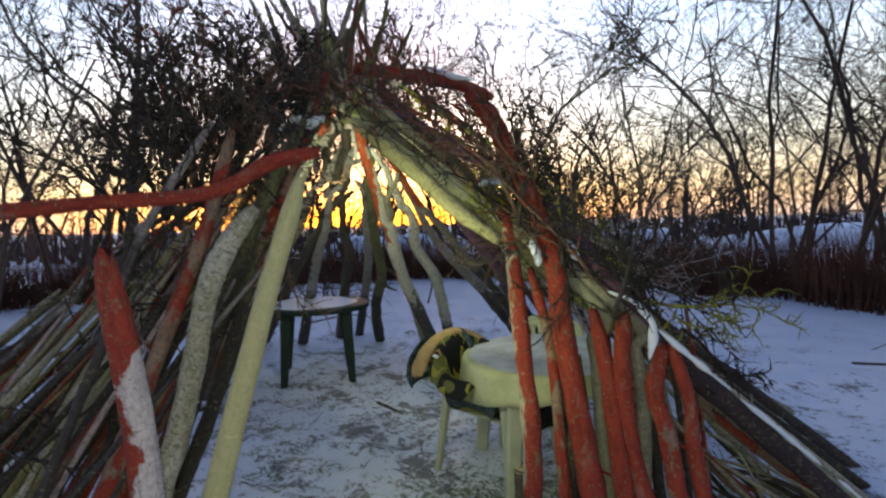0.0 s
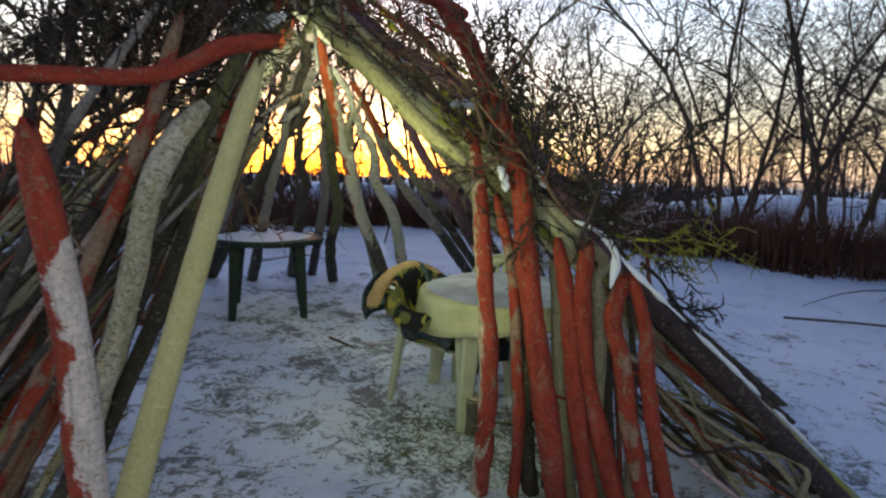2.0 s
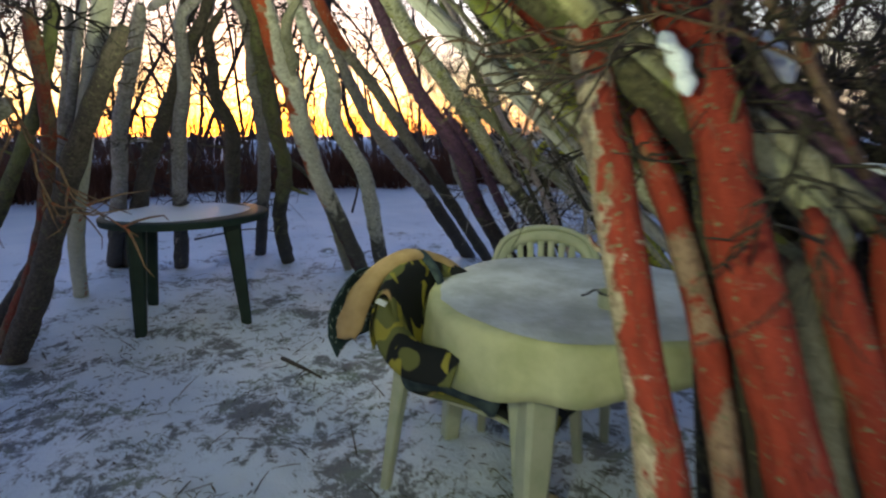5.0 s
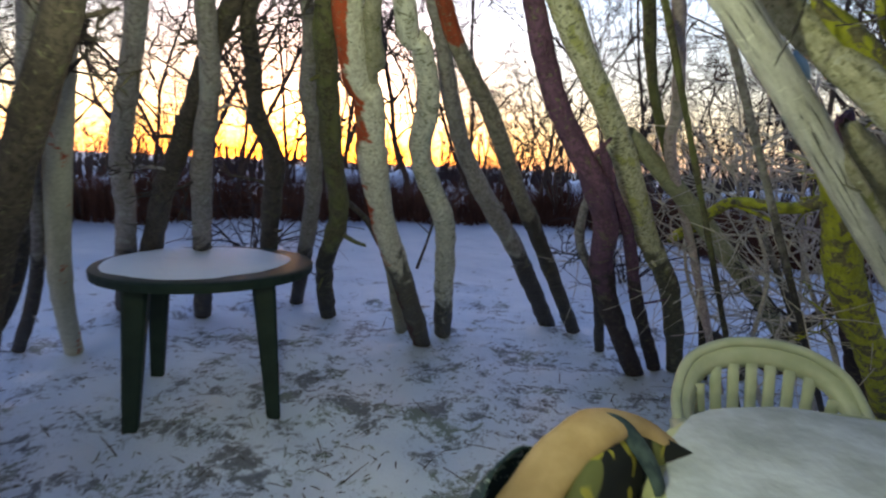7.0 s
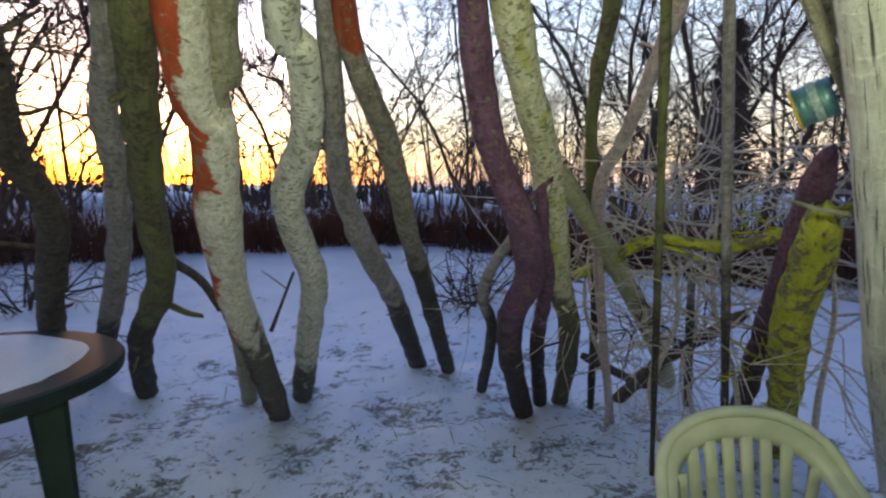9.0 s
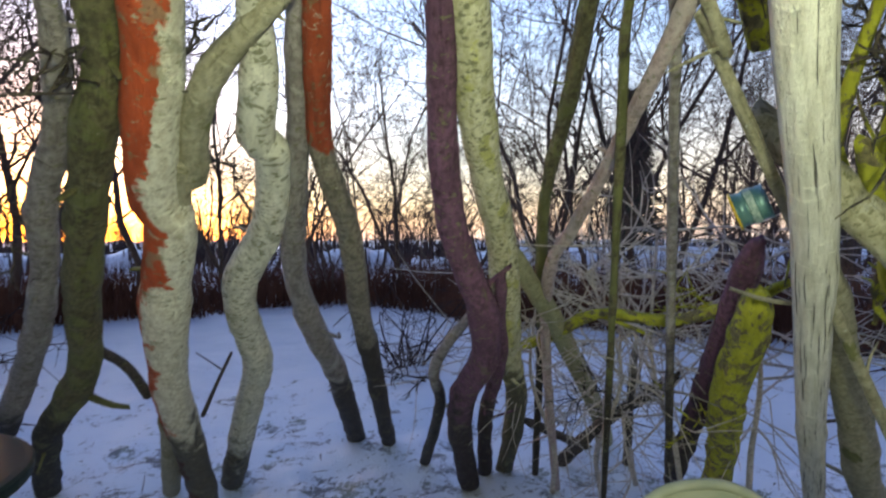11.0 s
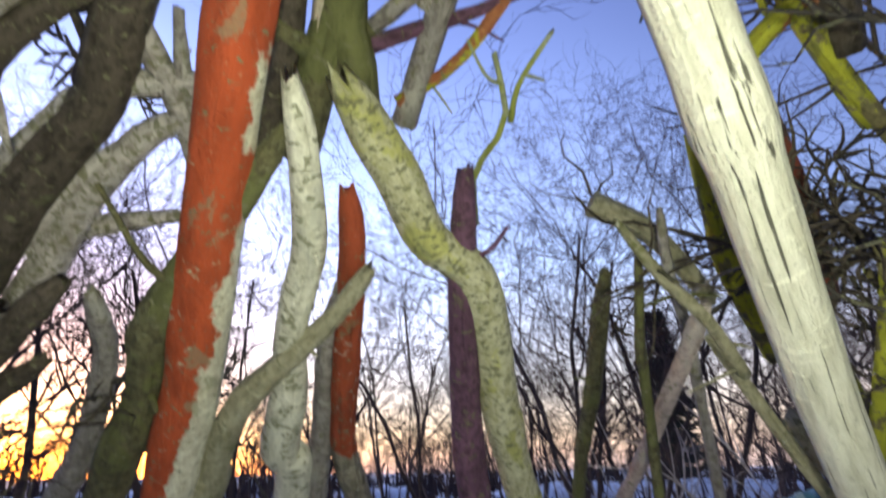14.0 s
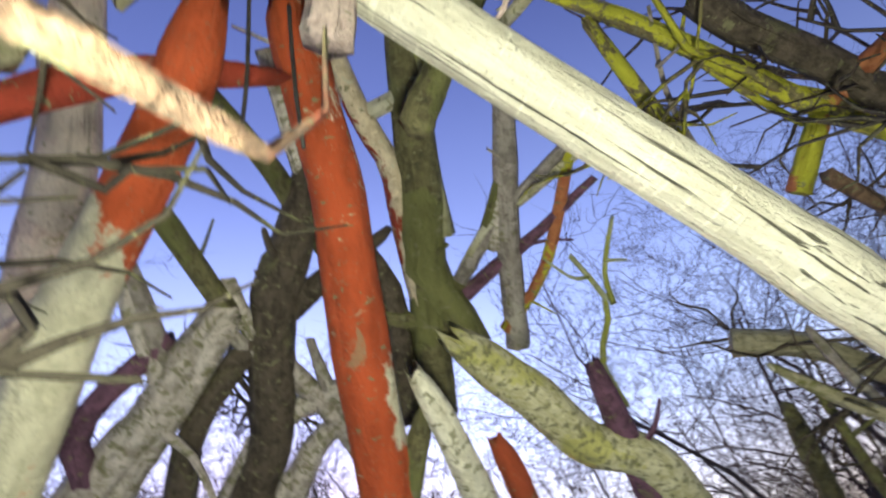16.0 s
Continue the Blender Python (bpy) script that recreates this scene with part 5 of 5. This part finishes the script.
def snow_patch(pts, w, name="snow_patch", label="small patch of snow caught on a pole"):
    """Snow that lies along a pole."""
    base = np.array(pts[0], float)
    n = 22
    path = spline(pts, n) - base
    t = Tubes()
    u = np.linspace(0, 1, n)
    t.add(path, w * np.sqrt(np.clip(1 - (2 * u - 1) ** 4, .02, 1)) * (.6 + .3 * np.sin(u * 9 + base[0] * 40) ** 2), 14, 1.1, True, 0, base[0] * 3.1, .8)
    ob = t.mesh(name, SNOW_CLEAN)
    ob.location = base
    return tagged(ob, label, "snow", "snow on the poles")


snow_patch([(1.444, 2.172, 1.246), (1.533, 2.139, 1.212), (1.607, 2.098, 1.136), (1.618, 2.070, 1.073), (1.593, 2.022, 0.981)], .024)
snow_patch([(0.845, 2.437, 1.758), (0.917, 2.434, 1.772), (0.991, 2.426, 1.753)], .026)
snow_patch([(0.348, 2.750, 2.506), (0.555, 2.715, 2.446), (0.681, 2.688, 2.384), (0.858, 2.668, 2.338)], .022)
snow_patch([(0.553, 2.676, 2.042), (0.630, 2.650, 2.002), (0.708, 2.627, 1.948)], .026)
snow_patch([(1.628, 2.011, 1.108), (1.768, 2.055, 0.979), (1.929, 2.092, 0.840)], .017)
snow_patch([(1.961, 2.102, 0.807), (2.144, 2.144, 0.646), (2.305, 2.187, 0.501)], .015)
snow_patch([(2.370, 2.201, 0.442), (2.520, 2.239, 0.307), (2.649, 2.272, 0.189)], .014)
snow_patch([(1.112, 2.244, 1.476), (1.136, 2.209, 1.417), (1.147, 2.184, 1.359)], .018)
snow_patch([(1.279, 2.243, 1.475), (1.301, 2.214, 1.428), (1.323, 2.194, 1.381)], .02)
snow_patch([(-0.801, 1.453, 0.713), (-0.866, 1.433, 0.682), (-0.920, 1.412, 0.629)], .05)
snow_patch([(-0.933, 1.411, 0.512), (-0.987, 1.390, 0.491), (-1.031, 1.369, 0.438)], .05)
snow_patch([(0.066, 2.102, 2.043), (0.129, 2.079, 2.064), (0.183, 2.088, 2.074)], .03)
snow_patch([(-0.083, 2.138, 2.044), (-0.019, 2.136, 2.075), (0.046, 2.146, 2.096)], .03)


# ---- furniture ----
def ring_solid(bm, profile, sides=48):
    """A solid of revolution from (radius, height) pairs."""
    rings = []
    for r, z in profile:
        if r < 1e-6:
            rings.append([bm.verts.new((0, 0, z))])
        else:
            rings.append([bm.verts.new((r * math.cos(2 * math.pi * j / sides), r * math.sin(2 * math.pi * j / sides), z)) for j in range(sides)])
    for a, b in zip(rings, rings[1:]):
        for j in range(sides):
            k = (j + 1) % sides
            if len(a) == 1:
                bm.faces.new((a[0], b[j], b[k]))
            elif len(b) == 1:
                bm.faces.new((a[j], b[0], a[k]))
            else:
                bm.faces.new((a[j], b[j], b[k], a[k]))
    return bm


def taper_leg(bm, top, foot, w_top, w_foot):
    """A plastic leg of L-shaped, tapering section."""
    rows = []
    for f in (0, .5, 1):
        p = np.array(top) + (np.array(foot) - np.array(top)) * f
        w = w_top + (w_foot - w_top) * f
        c = w * .28
        rows.append([bm.verts.new((p[0] + x, p[1] + y, p[2])) for x, y in ((-w + c, -w), (w - c, -w), (w, -w + c), (w, w - c), (w - c, w), (-w + c, w), (-w, w - c), (-w, -w + c))])
    for a, b in zip(rows, rows[1:]):
        for j in range(8):
            k = (j + 1) % 8
            bm.faces.new((a[j], a[k], b[k], b[j]))
    bm.faces.new(rows[0][::-1])
    bm.faces.new(rows[-1])
    return bm


def round_table(x, y, rz, radius, height, mat, label, feet):
    root = new("garden_table")
    root.matrix_basis = pose(x, y, 0, 0, 0, rz)
    r, h = radius, height
    bm = ring_solid(bmesh.new(), [(0, h), (r - .03, h), (r - .008, h - .004), (r, h - .014), (r - .004, h - .05), (r - .014, h - .05), (r - .02, h - .02), (0, h - .02)])
    part("tabletop", bm, mat, root, smooth=False)
    for a in range(4):
        t = math.radians(45 + 90 * a)
        bm = taper_leg(bmesh.new(), (math.cos(t) * feet * .86, math.sin(t) * feet * .86, h - .022), (math.cos(t) * feet, math.sin(t) * feet, -.02), .060, .034)
        part("leg", bm, mat, root)
    return tagged(root, label, "table")


round_table(-1.24, 4.965, 24, .56, .765, GREEN_PLASTIC, "dark green plastic round garden table dusted with snow", .475)


def snow_film(x, y, z, radius, seed, mat, label, thick=.012, cover=1.0):
    """A thin uneven layer of snow with a ragged outline."""
    bm = bmesh.new()
    rings, sides = 12, 48
    grid = []
    for i in range(rings + 1):
        row = []
        for j in range(sides):
            a = 2 * math.pi * j / sides
            edge = radius * (cover + .09 * noise.noise(Vector((math.cos(a) * 1.7, math.sin(a) * 1.7, seed))) + .03 * noise.noise(Vector((math.cos(a) * 6, math.sin(a) * 6, seed))))
            rr = edge * i / rings
            px, py = rr * math.cos(a), rr * math.sin(a)
            hh = thick * (.8 + .5 * noise.noise(Vector((px * 6, py * 6, seed)))) * (1 if i < rings else 0)
            row.append(bm.verts.new((px, py, hh if i else thick)))
        grid.append(row)
    for a, b in zip(grid, grid[1:]):
        for j in range(sides):
            k = (j + 1) % sides
            bm.faces.new((a[j], b[j], b[k], a[k]))
    bmesh.ops.remove_doubles(bm, verts=bm.verts, dist=1e-5)
    ob = part("snow_layer", bm, mat, smooth=True)
    ob.location = (x, y, z)
    return tagged(ob, label, "snow")


snow_film(-1.29, 4.965, .7655, .47, 3.0, SNOW_CLEAN, "thin snow layer lying on the green table", .01)
TX, TY, TZ, TR = 1.19, 3.15, .72, .55
round_table(TX, TY, 20, TR - .01, TZ - .004, PALE_PLASTIC, "pale plastic garden table under a cream tablecloth", .54)


def tablecloth():
    bm = bmesh.new()
    sides, rows = 120, []
    prof = [(0.0, 0), (.5, 0), (.9, 0), (.985, -.001), (1.01, -.012), (1.02, -.04), (1.03, -.09), (1.04, -.13), (1.05, -.17)]
    for i, (r, z) in enumerate(prof):
        row = []
        for j in range(sides):
            a = 2 * math.pi * j / sides
            k = max(0, i - 3) / 5
            fold = .010 * math.sin(a * 11 + 2.3 * math.sin(a * 3)) * k + .03 * noise.noise(Vector((math.cos(a) * 3, math.sin(a) * 3, 4))) * k
            drop = z * (1 + .28 * math.sin(a * 2 + .6) + .22 * noise.noise(Vector((math.cos(a) * 2.2, math.sin(a) * 2.2, 1))))
            rr = TR * r + fold
            crease = .004 * noise.noise(Vector((math.cos(a) * r * 5, math.sin(a) * r * 5, 7))) * (i < 4 and i > 0)
            row.append(bm.verts.new((rr * math.cos(a), rr * math.sin(a), drop + crease + .006)))
        rows.append(row)
    for a, b in zip(rows, rows[1:]):
        for j in range(sides):
            k = (j + 1) % sides
            bm.faces.new((a[j], b[j], b[k], a[k]))
    bmesh.ops.remove_doubles(bm, verts=bm.verts, dist=1e-5)
    ob = part("tablecloth", bm, CLOTH, smooth=True)
    ob.location = (TX, TY, TZ)
    s = ob.modifiers.new("thickness", "SOLIDIFY")
    s.thickness, s.offset = .003, 1
    return tagged(ob, "cream tablecloth hanging in folds over a round table", "tablecloth")


tablecloth()
snow_film(TX, TY, TZ + .011, TR, 8.0, FROST, "thin frozen snow film on the tablecloth", .008, .97)


def bar(bm, pts, w, d, n=10):
    """A flat plastic bar of width w and depth d along a curve, with rounded edges."""
    path = spline(pts, n)
    tan = np.gradient(path, axis=0)
    tan /= np.linalg.norm(tan, axis=1)[:, None]
    rows = []
    for p, t in zip(path, tan):
        a = np.cross(t, (0, 1, 0))
        if np.linalg.norm(a) < 1e-3:
            a = np.array((1.0, 0, 0))
        a /= np.linalg.norm(a)
        b = np.cross(t, a)
        b /= np.linalg.norm(b)
        c = min(w, d) * .3
        rows.append([bm.verts.new(tuple(p + a * x + b * y)) for x, y in ((-w / 2 + c, -d / 2), (w / 2 - c, -d / 2), (w / 2, -d / 2 + c), (w / 2, d / 2 - c), (w / 2 - c, d / 2), (-w / 2 + c, d / 2), (-w / 2, d / 2 - c), (-w / 2, -d / 2 + c))])
    for a, b in zip(rows, rows[1:]):
        for j in range(8):
            k = (j + 1) % 8
            bm.faces.new((a[j], a[k], b[k], b[j]))
    bm.faces.new(rows[0][::-1])
    bm.faces.new(rows[-1])
    return bm


def plastic_chair(m, label, size=1.0):
    """A stacking garden chair; it faces +y."""
    root = new("garden_chair")
    root.matrix_basis = m @ Matrix.Diagonal((1, 1, size, 1))
    bm = bmesh.new()
    rows = []
    for i in range(9):
        y = -.22 + .46 * i / 8
        w = .20 + .03 * i / 8
        row = []
        for j in range(9):
            x = -w + 2 * w * j / 8
            z = .43 - .018 * math.cos(x / w * 1.5) - (.02 * max(0, (i - 6) / 2) ** 2) + .008 * (i < 2)
            row.append(bm.verts.new((x, y, z)))
        rows.append(row)
    for a, b in zip(rows, rows[1:]):
        for j in range(8):
            bm.faces.new((a[j], a[j + 1], b[j + 1], b[j]))
    seat = part("seat", bm, PALE_PLASTIC, root, smooth=True)
    s = seat.modifiers.new("thickness", "SOLIDIFY")
    s.thickness = .014
    arc = [(-.265, -.10, .60), (-.262, -.20, .66), (-.22, -.275, .75), (-.12, -.31, .805), (0, -.318, .82), (.12, -.31, .805), (.22, -.275, .75), (.262, -.20, .66), (.265, -.10, .60)]
    part("back_frame", bar(bmesh.new(), arc, .03, .03, 34), PALE_PLASTIC, root, smooth=True)
    outer = spline(arc, 34)
    inner = np.stack((outer[:, 0] * .8, outer[:, 1] + .008, .585 + (outer[:, 2] - .60) * .70), 1)
    bm = bmesh.new()
    rows = [[bm.verts.new(tuple(o + (q - o) * f + (0, .012 * math.sin(f * math.pi), 0))) for o, q in zip(outer, inner)] for f in (0, .33, .67, 1)]
    for low, high in zip(rows, rows[1:]):
        for j in range(33):
            bm.faces.new((low[j], low[j + 1], high[j + 1], high[j]))
    band = part("back_band", bm, PALE_PLASTIC, root, smooth=True)
    band.modifiers.new("thickness", "SOLIDIFY").thickness = .016
    for i in range(8):
        f = -1 + 2 * i / 7
        x, j = f * .19, int(np.argmin(abs(inner[:, 0] - f * .19) + 10 * (inner[:, 2] < .60)))
        z = inner[j, 2] + .012
        part("slat", bar(bmesh.new(), [(x * .8, -.215, .43), (x * .92, (-.215 + inner[j, 1]) / 2 - .012, (.43 + z) / 2), (x, inner[j, 1], z)], .034, .014, 8), PALE_PLASTIC, root, smooth=True)
    for sx in (-1, 1):
        part("armrest", bar(bmesh.new(), [(sx * .265, -.12, .605), (sx * .275, .05, .635), (sx * .268, .20, .63), (sx * .255, .25, .60)], .05, .022, 14), PALE_PLASTIC, root, smooth=True)
        part("leg", taper_leg(bmesh.new(), (sx * .252, .235, .61), (sx * .27, .28, -.02), .028, .018), PALE_PLASTIC, root)
        part("leg", taper_leg(bmesh.new(), (sx * .235, -.20, .60), (sx * .25, -.30, -.02), .028, .018), PALE_PLASTIC, root)
    return tagged(root, label, "chair", "chairs round the table")


plastic_chair(pose(1.15, 3.67, 0, 0, 0, 172), "pale green plastic garden chair with a slatted arched back")
CH = pose(0.85, 3.08, 0, 0, 0, 240)
plastic_chair(CH, "pale plastic garden chair draped with a camouflage jacket", .93)


def drape(name, path, widths, mat, label, m, thick=.008, wrinkle=.012, seed=0, wrap=0.0):
    """A cloth laid over something: a strip along path in the yz plane, as wide as widths say."""
    rows, cols = 40, 22
    p = spline([(0, y, z) for y, z in path], rows)
    ws = np.interp(np.linspace(0, 1, rows), np.linspace(0, 1, len(widths)), widths)
    bm = bmesh.new()
    grid = []
    for i in range(rows):
        row = []
        for j in range(cols):
            f = -1 + 2 * j / (cols - 1)
            x = f * ws[i]
            sag = -.03 * abs(f) ** 3
            nz = noise.noise(Vector((x * 5 + seed, p[i][1] * 6, p[i][2] * 6)))
            bend = wrap * abs(f) ** 2.5 * (.35 if f > 0 else 1) * min(1, max(0, (-.12 - p[i][1]) / .12))
            row.append(bm.verts.new((x, p[i][1] + bend + wrinkle * nz, p[i][2] + sag - bend * .7 * min(1, max(0, (p[i][2] - .5) / .2)) + wrinkle * .7 * nz)))
        grid.append(row)
    for a, b in zip(grid, grid[1:]):
        for j in range(cols - 1):
            bm.faces.new((a[j], a[j + 1], b[j + 1], b[j]))
    ob = part(name, bm, mat, smooth=True)
    ob.matrix_basis = m
    s = ob.modifiers.new("thickness", "SOLIDIFY")
    s.thickness = thick
    return tagged(ob, label, "cloth")


jacket = drape("camouflage_jacket", [(-.385, .58), (-.385, .66), (-.37, .76), (-.33, .825), (-.285, .79), (-.25, .62), (-.19, .465), (.0, .455), (.2, .455), (.28, .41), (.285, .28)],
      (.25, .27, .27, .26, .27, .28, .26, .25, .25, .25, .22), CAMO, "camouflage jacket in black, olive and yellow draped over a chair", CH, .008, .016, 0, .14)


def jacket_flank():
    """The side of the jacket that hangs over the end of the arched back and the rear of the armrest."""
    ridge = spline([(.10, -.335, .79), (.20, -.30, .745), (.255, -.23, .665), (.275, -.13, .605), (.28, -.02, .60), (.275, .06, .60)], 30)
    across = spline([(-.13, 0, -.17), (-.07, 0, -.06), (-.02, 0, .01), (.02, 0, .018), (.055, 0, -.03), (.085, 0, -.10)], 18)
    bm = bmesh.new()
    grid = [[bm.verts.new(tuple(q + w * (1, 1, 1 - .35 * i / 29) + .02 * noise.noise(Vector(tuple(q * 7 + w * 9))))) for w in across] for i, q in enumerate(ridge)]
    for low, high in zip(grid, grid[1:]):
        for j in range(17):
            bm.faces.new((low[j], low[j + 1], high[j + 1], high[j]))
    ob = part("jacket_side", bm, CAMO, jacket, smooth=True)
    ob.modifiers.new("thickness", "SOLIDIFY").thickness = .007


jacket_flank()
bm = bmesh.new()
bmesh.ops.create_cube(bm, size=1, matrix=Matrix.Diagonal((.045, .02, .003, 1)))
tag = part("sewn_label", bm, PAPER, jacket, "small white label")
tag.matrix_basis = CH.inverted() @ Matrix.Translation((.476, 2.983, .728)) @ Vector((-.33, -.65, .68)).to_track_quat('Z', 'X').to_matrix().to_4x4() @ pose(0, 0, 0, 0, 0, 80)


def sleeve():
    """A flattened sleeve that lies along the arched rim of the chair back."""
    t = Tubes()
    path = spline([(-.23, -.26, .77), (-.14, -.325, .825), (-.02, -.355, .86), (.1, -.38, .84), (.2, -.40, .78), (.28, -.40, .70), (.33, -.39, .625)], 44)
    rad = np.interp(np.linspace(0, 1, 44), (0, .08, .4, .7, .95, 1), (.03, .048, .056, .052, .046, .036))
    t.add(path - (0, 0, .03), rad, 18, .35, True, .01, 2.2, .5)
    ob = t.mesh("tan_sleeve", TAN)
    ob.matrix_basis = CH
    return tagged(ob, "tan jacket sleeve lying over the chair back", "cloth")


sleeve()
drape("dark_strap", [(-.415, .74), (-.39, .83), (-.315, .85), (-.24, .765), (-.205, .63), (-.16, .50)], (.02, .022, .025, .026, .024, .02), NAVY, "dark blue strap hanging over the jacket", CH @ pose(-.045, 0, 0), .006, .004, 5)
drape("flecked_cloth", [(-.455, .50), (-.475, .59), (-.475, .70), (-.43, .775)], (.17, .19, .18, .15), FLECKED, "dark blue-green cloth flecked with snow over the chair back", CH @ pose(.13, -.045, .02), .006, .007, 7, .08)
drape("dark_cloth", [(.0, .60), (-.03, .53), (-.025, .46), (.05, .41)], (.19, .20, .17, .10), NAVY, "dark cloth hanging below the armrest of a chair", CH @ pose(.245, -.0, 0, 0, 0, 90), .006, .016, 9)


def birch_log():
    """A short sawn log that stands on end under the table."""
    root = new("birch_log")
    root.location = (1.02, 2.66, -.015)
    t = Tubes()
    t.add([(0, 0, 0), (.002, .003, .08), (0, .004, .16), (.004, .002, .21)], [.052, .05, .049, .05], 16, .1, False, 0, 1.3)
    t.mesh("bark_sleeve", BARK["white"], root, "white birch bark")
    part("cut_face", ring_solid(bmesh.new(), [(0, .212), (.03, .213), (.047, .209), (.05, .19), (0, .19)], 18), PALE_TWIG_PLAIN, root, "pale sawn end", True).location = (.004, .002, 0)
    return tagged(root, "short sawn birch log standing on the snow under a table", "log")


birch_log()


def tin_pot():
    root = new("tin_mug")
    root.matrix_basis = pose(1.245, 2.92, TZ + .018, 0, 0, -40)
    bm = ring_solid(bmesh.new(), [(0, 0), (.036, 0), (.04, .004), (.041, .05), (.044, .054), (.039, .054), (.037, .006), (0, .005)], 28)
    part("body", bm, PALE_PLASTIC, root, smooth=True)
    t = Tubes()
    t.add(spline([(-.12, .03, .01), (-.10, .03, .018), (-.07, .02, .04), (-.044, .0, .05), (-.02, -.036, .052), (.03, -.034, .05), (.044, .0, .05)], 24), [.0045] * 24, 6)
    t.mesh("handle", WIRE, root, "dark wire handle")
    return tagged(root, "small pale mug with dark wire handle on the tablecloth", "mug")


tin_pot()


def tin_can():
    """The tin that is stuck on the end of a dark pole."""
    root = new("tin_can")
    root.matrix_basis = look((.99, 3.63, 1.59), (1.69, 2.76, 2.03)) @ pose(0, 0, 0, 0, 0, 0)
    r = .036
    body = part("body", ring_solid(bmesh.new(), [(0, -0.0300), (r, -0.0300), (r + .003, -0.0282), (r, -0.0258), (r, -0.0120), (r + .002, -0.0102), (r, -0.0084), (r, 0.0084), (r + .002, 0.0102), (r, 0.0120), (r, 0.0258), (r + .004, 0.0282), (r + .002, 0.0312), (r - .004, 0.0312), (r - .005, 0.0264), (0, 0.0252)], 36), TIN, root, smooth=True)
    part("label_band", ring_solid(bmesh.new(), [(r + .0015, -0.0072), (r + .0025, -0.0060), (r + .0025, 0.0060), (r + .0015, 0.0072)], 36), RUST, root, "pale printed band")
    part("rim", ring_solid(bmesh.new(), [(r - .002, .031), (r + .0045, .0305), (r + .005, .034), (r + .001, .0355), (r - .003, .034)], 36), YELLOW_RIM, root, "yellow rim", True)
    return tagged(root, "teal tin can with yellow rim stuck on a pole end", "can")


tin_can()

# thin wires that hang from the crossing
for k, pts in enumerate([[(-0.087, 2.895, 2.349), (-0.106, 2.942, 2.265), (-0.123, 2.971, 2.189)], [(-0.053, 2.921, 2.36), (-0.065, 2.968, 2.276), (-0.07, 3.004, 2.211)]]):
    t = Tubes()
    t.add(spline([np.subtract(p, pts[0]) for p in pts], 14), [.0022] * 14, 6)
    ob = t.mesh("wire", WIRE)
    ob.location = pts[0]
    tagged(ob, "thin dark wire hanging from the pole crossing", "wire")


# ---- litter on the snow ----
def litter():
    rnd = np.random.RandomState(9)
    t = Tubes()
    for i in range(1500):
        x, y = rnd.normal(.1, 1.7), rnd.normal(3.7, 1.7)
        if y < .4:
            continue
        z = ground_height(x, y) + .004
        a = rnd.uniform(0, 6.283)
        l = rnd.uniform(.015, .05) if rnd.rand() < .85 else rnd.uniform(.08, .2)
        w = np.array((math.cos(a), math.sin(a), rnd.uniform(-.05, .25)))
        p = np.array((x, y, z))
        t.add([p, p + w * l * .5 + np.array((0, 0, .004)), p + w * l], [.002, .004, .001] if l < .06 else [.0035, .003, .0015], 4, cap=False, flat=.6)
    return tagged(t.mesh("leaf_litter", LITTER), "dead leaves and twig ends scattered on the snow", "litter", kind="stuff")


litter()


def grass_tufts():
    rnd = np.random.RandomState(19)
    t = Tubes()
    for i in range(150):
        cx, cy = rnd.uniform(-1.4, 1.9), rnd.uniform(1.6, 6.2)
        if rnd.rand() < .6:
            cx, cy = rnd.uniform(.5, 1.5), rnd.uniform(2.1, 3.1)
        for k in range(rnd.randint(8, 20)):
            x, y = cx + rnd.normal(0, .06), cy + rnd.normal(0, .06)
            z = ground_height(x, y)
            a, l = rnd.uniform(0, 6.283), rnd.uniform(.03, .09)
            w = np.array((math.cos(a) * .8, math.sin(a) * .8, .5))
            p = np.array((x, y, z - .005))
            t.add([p, p + w * l * .6, p + w * l + np.array((0, 0, -.02))], [.002, .002, .0006], 3, cap=False)
    return tagged(t.mesh("grass_tufts", GRASS), "flattened frosted grass blades poking through the snow", "grass", kind="stuff")


grass_tufts()

# fallen branches lying on the snow outside
for k, pts in enumerate([[(4.2, 5.8, .03), (5.0, 5.6, .05), (6.0, 5.3, .04), (7.0, 5.2, .02)], [(-2.6, 7.6, .04), (-2.0, 7.9, .12), (-1.5, 7.9, .05)], [(-.3, 4.1, .02), (-.12, 3.95, .025), (0, 3.85, .02)]]):
    pole("dark", .014, .005, pts, 5, "fallen branch")
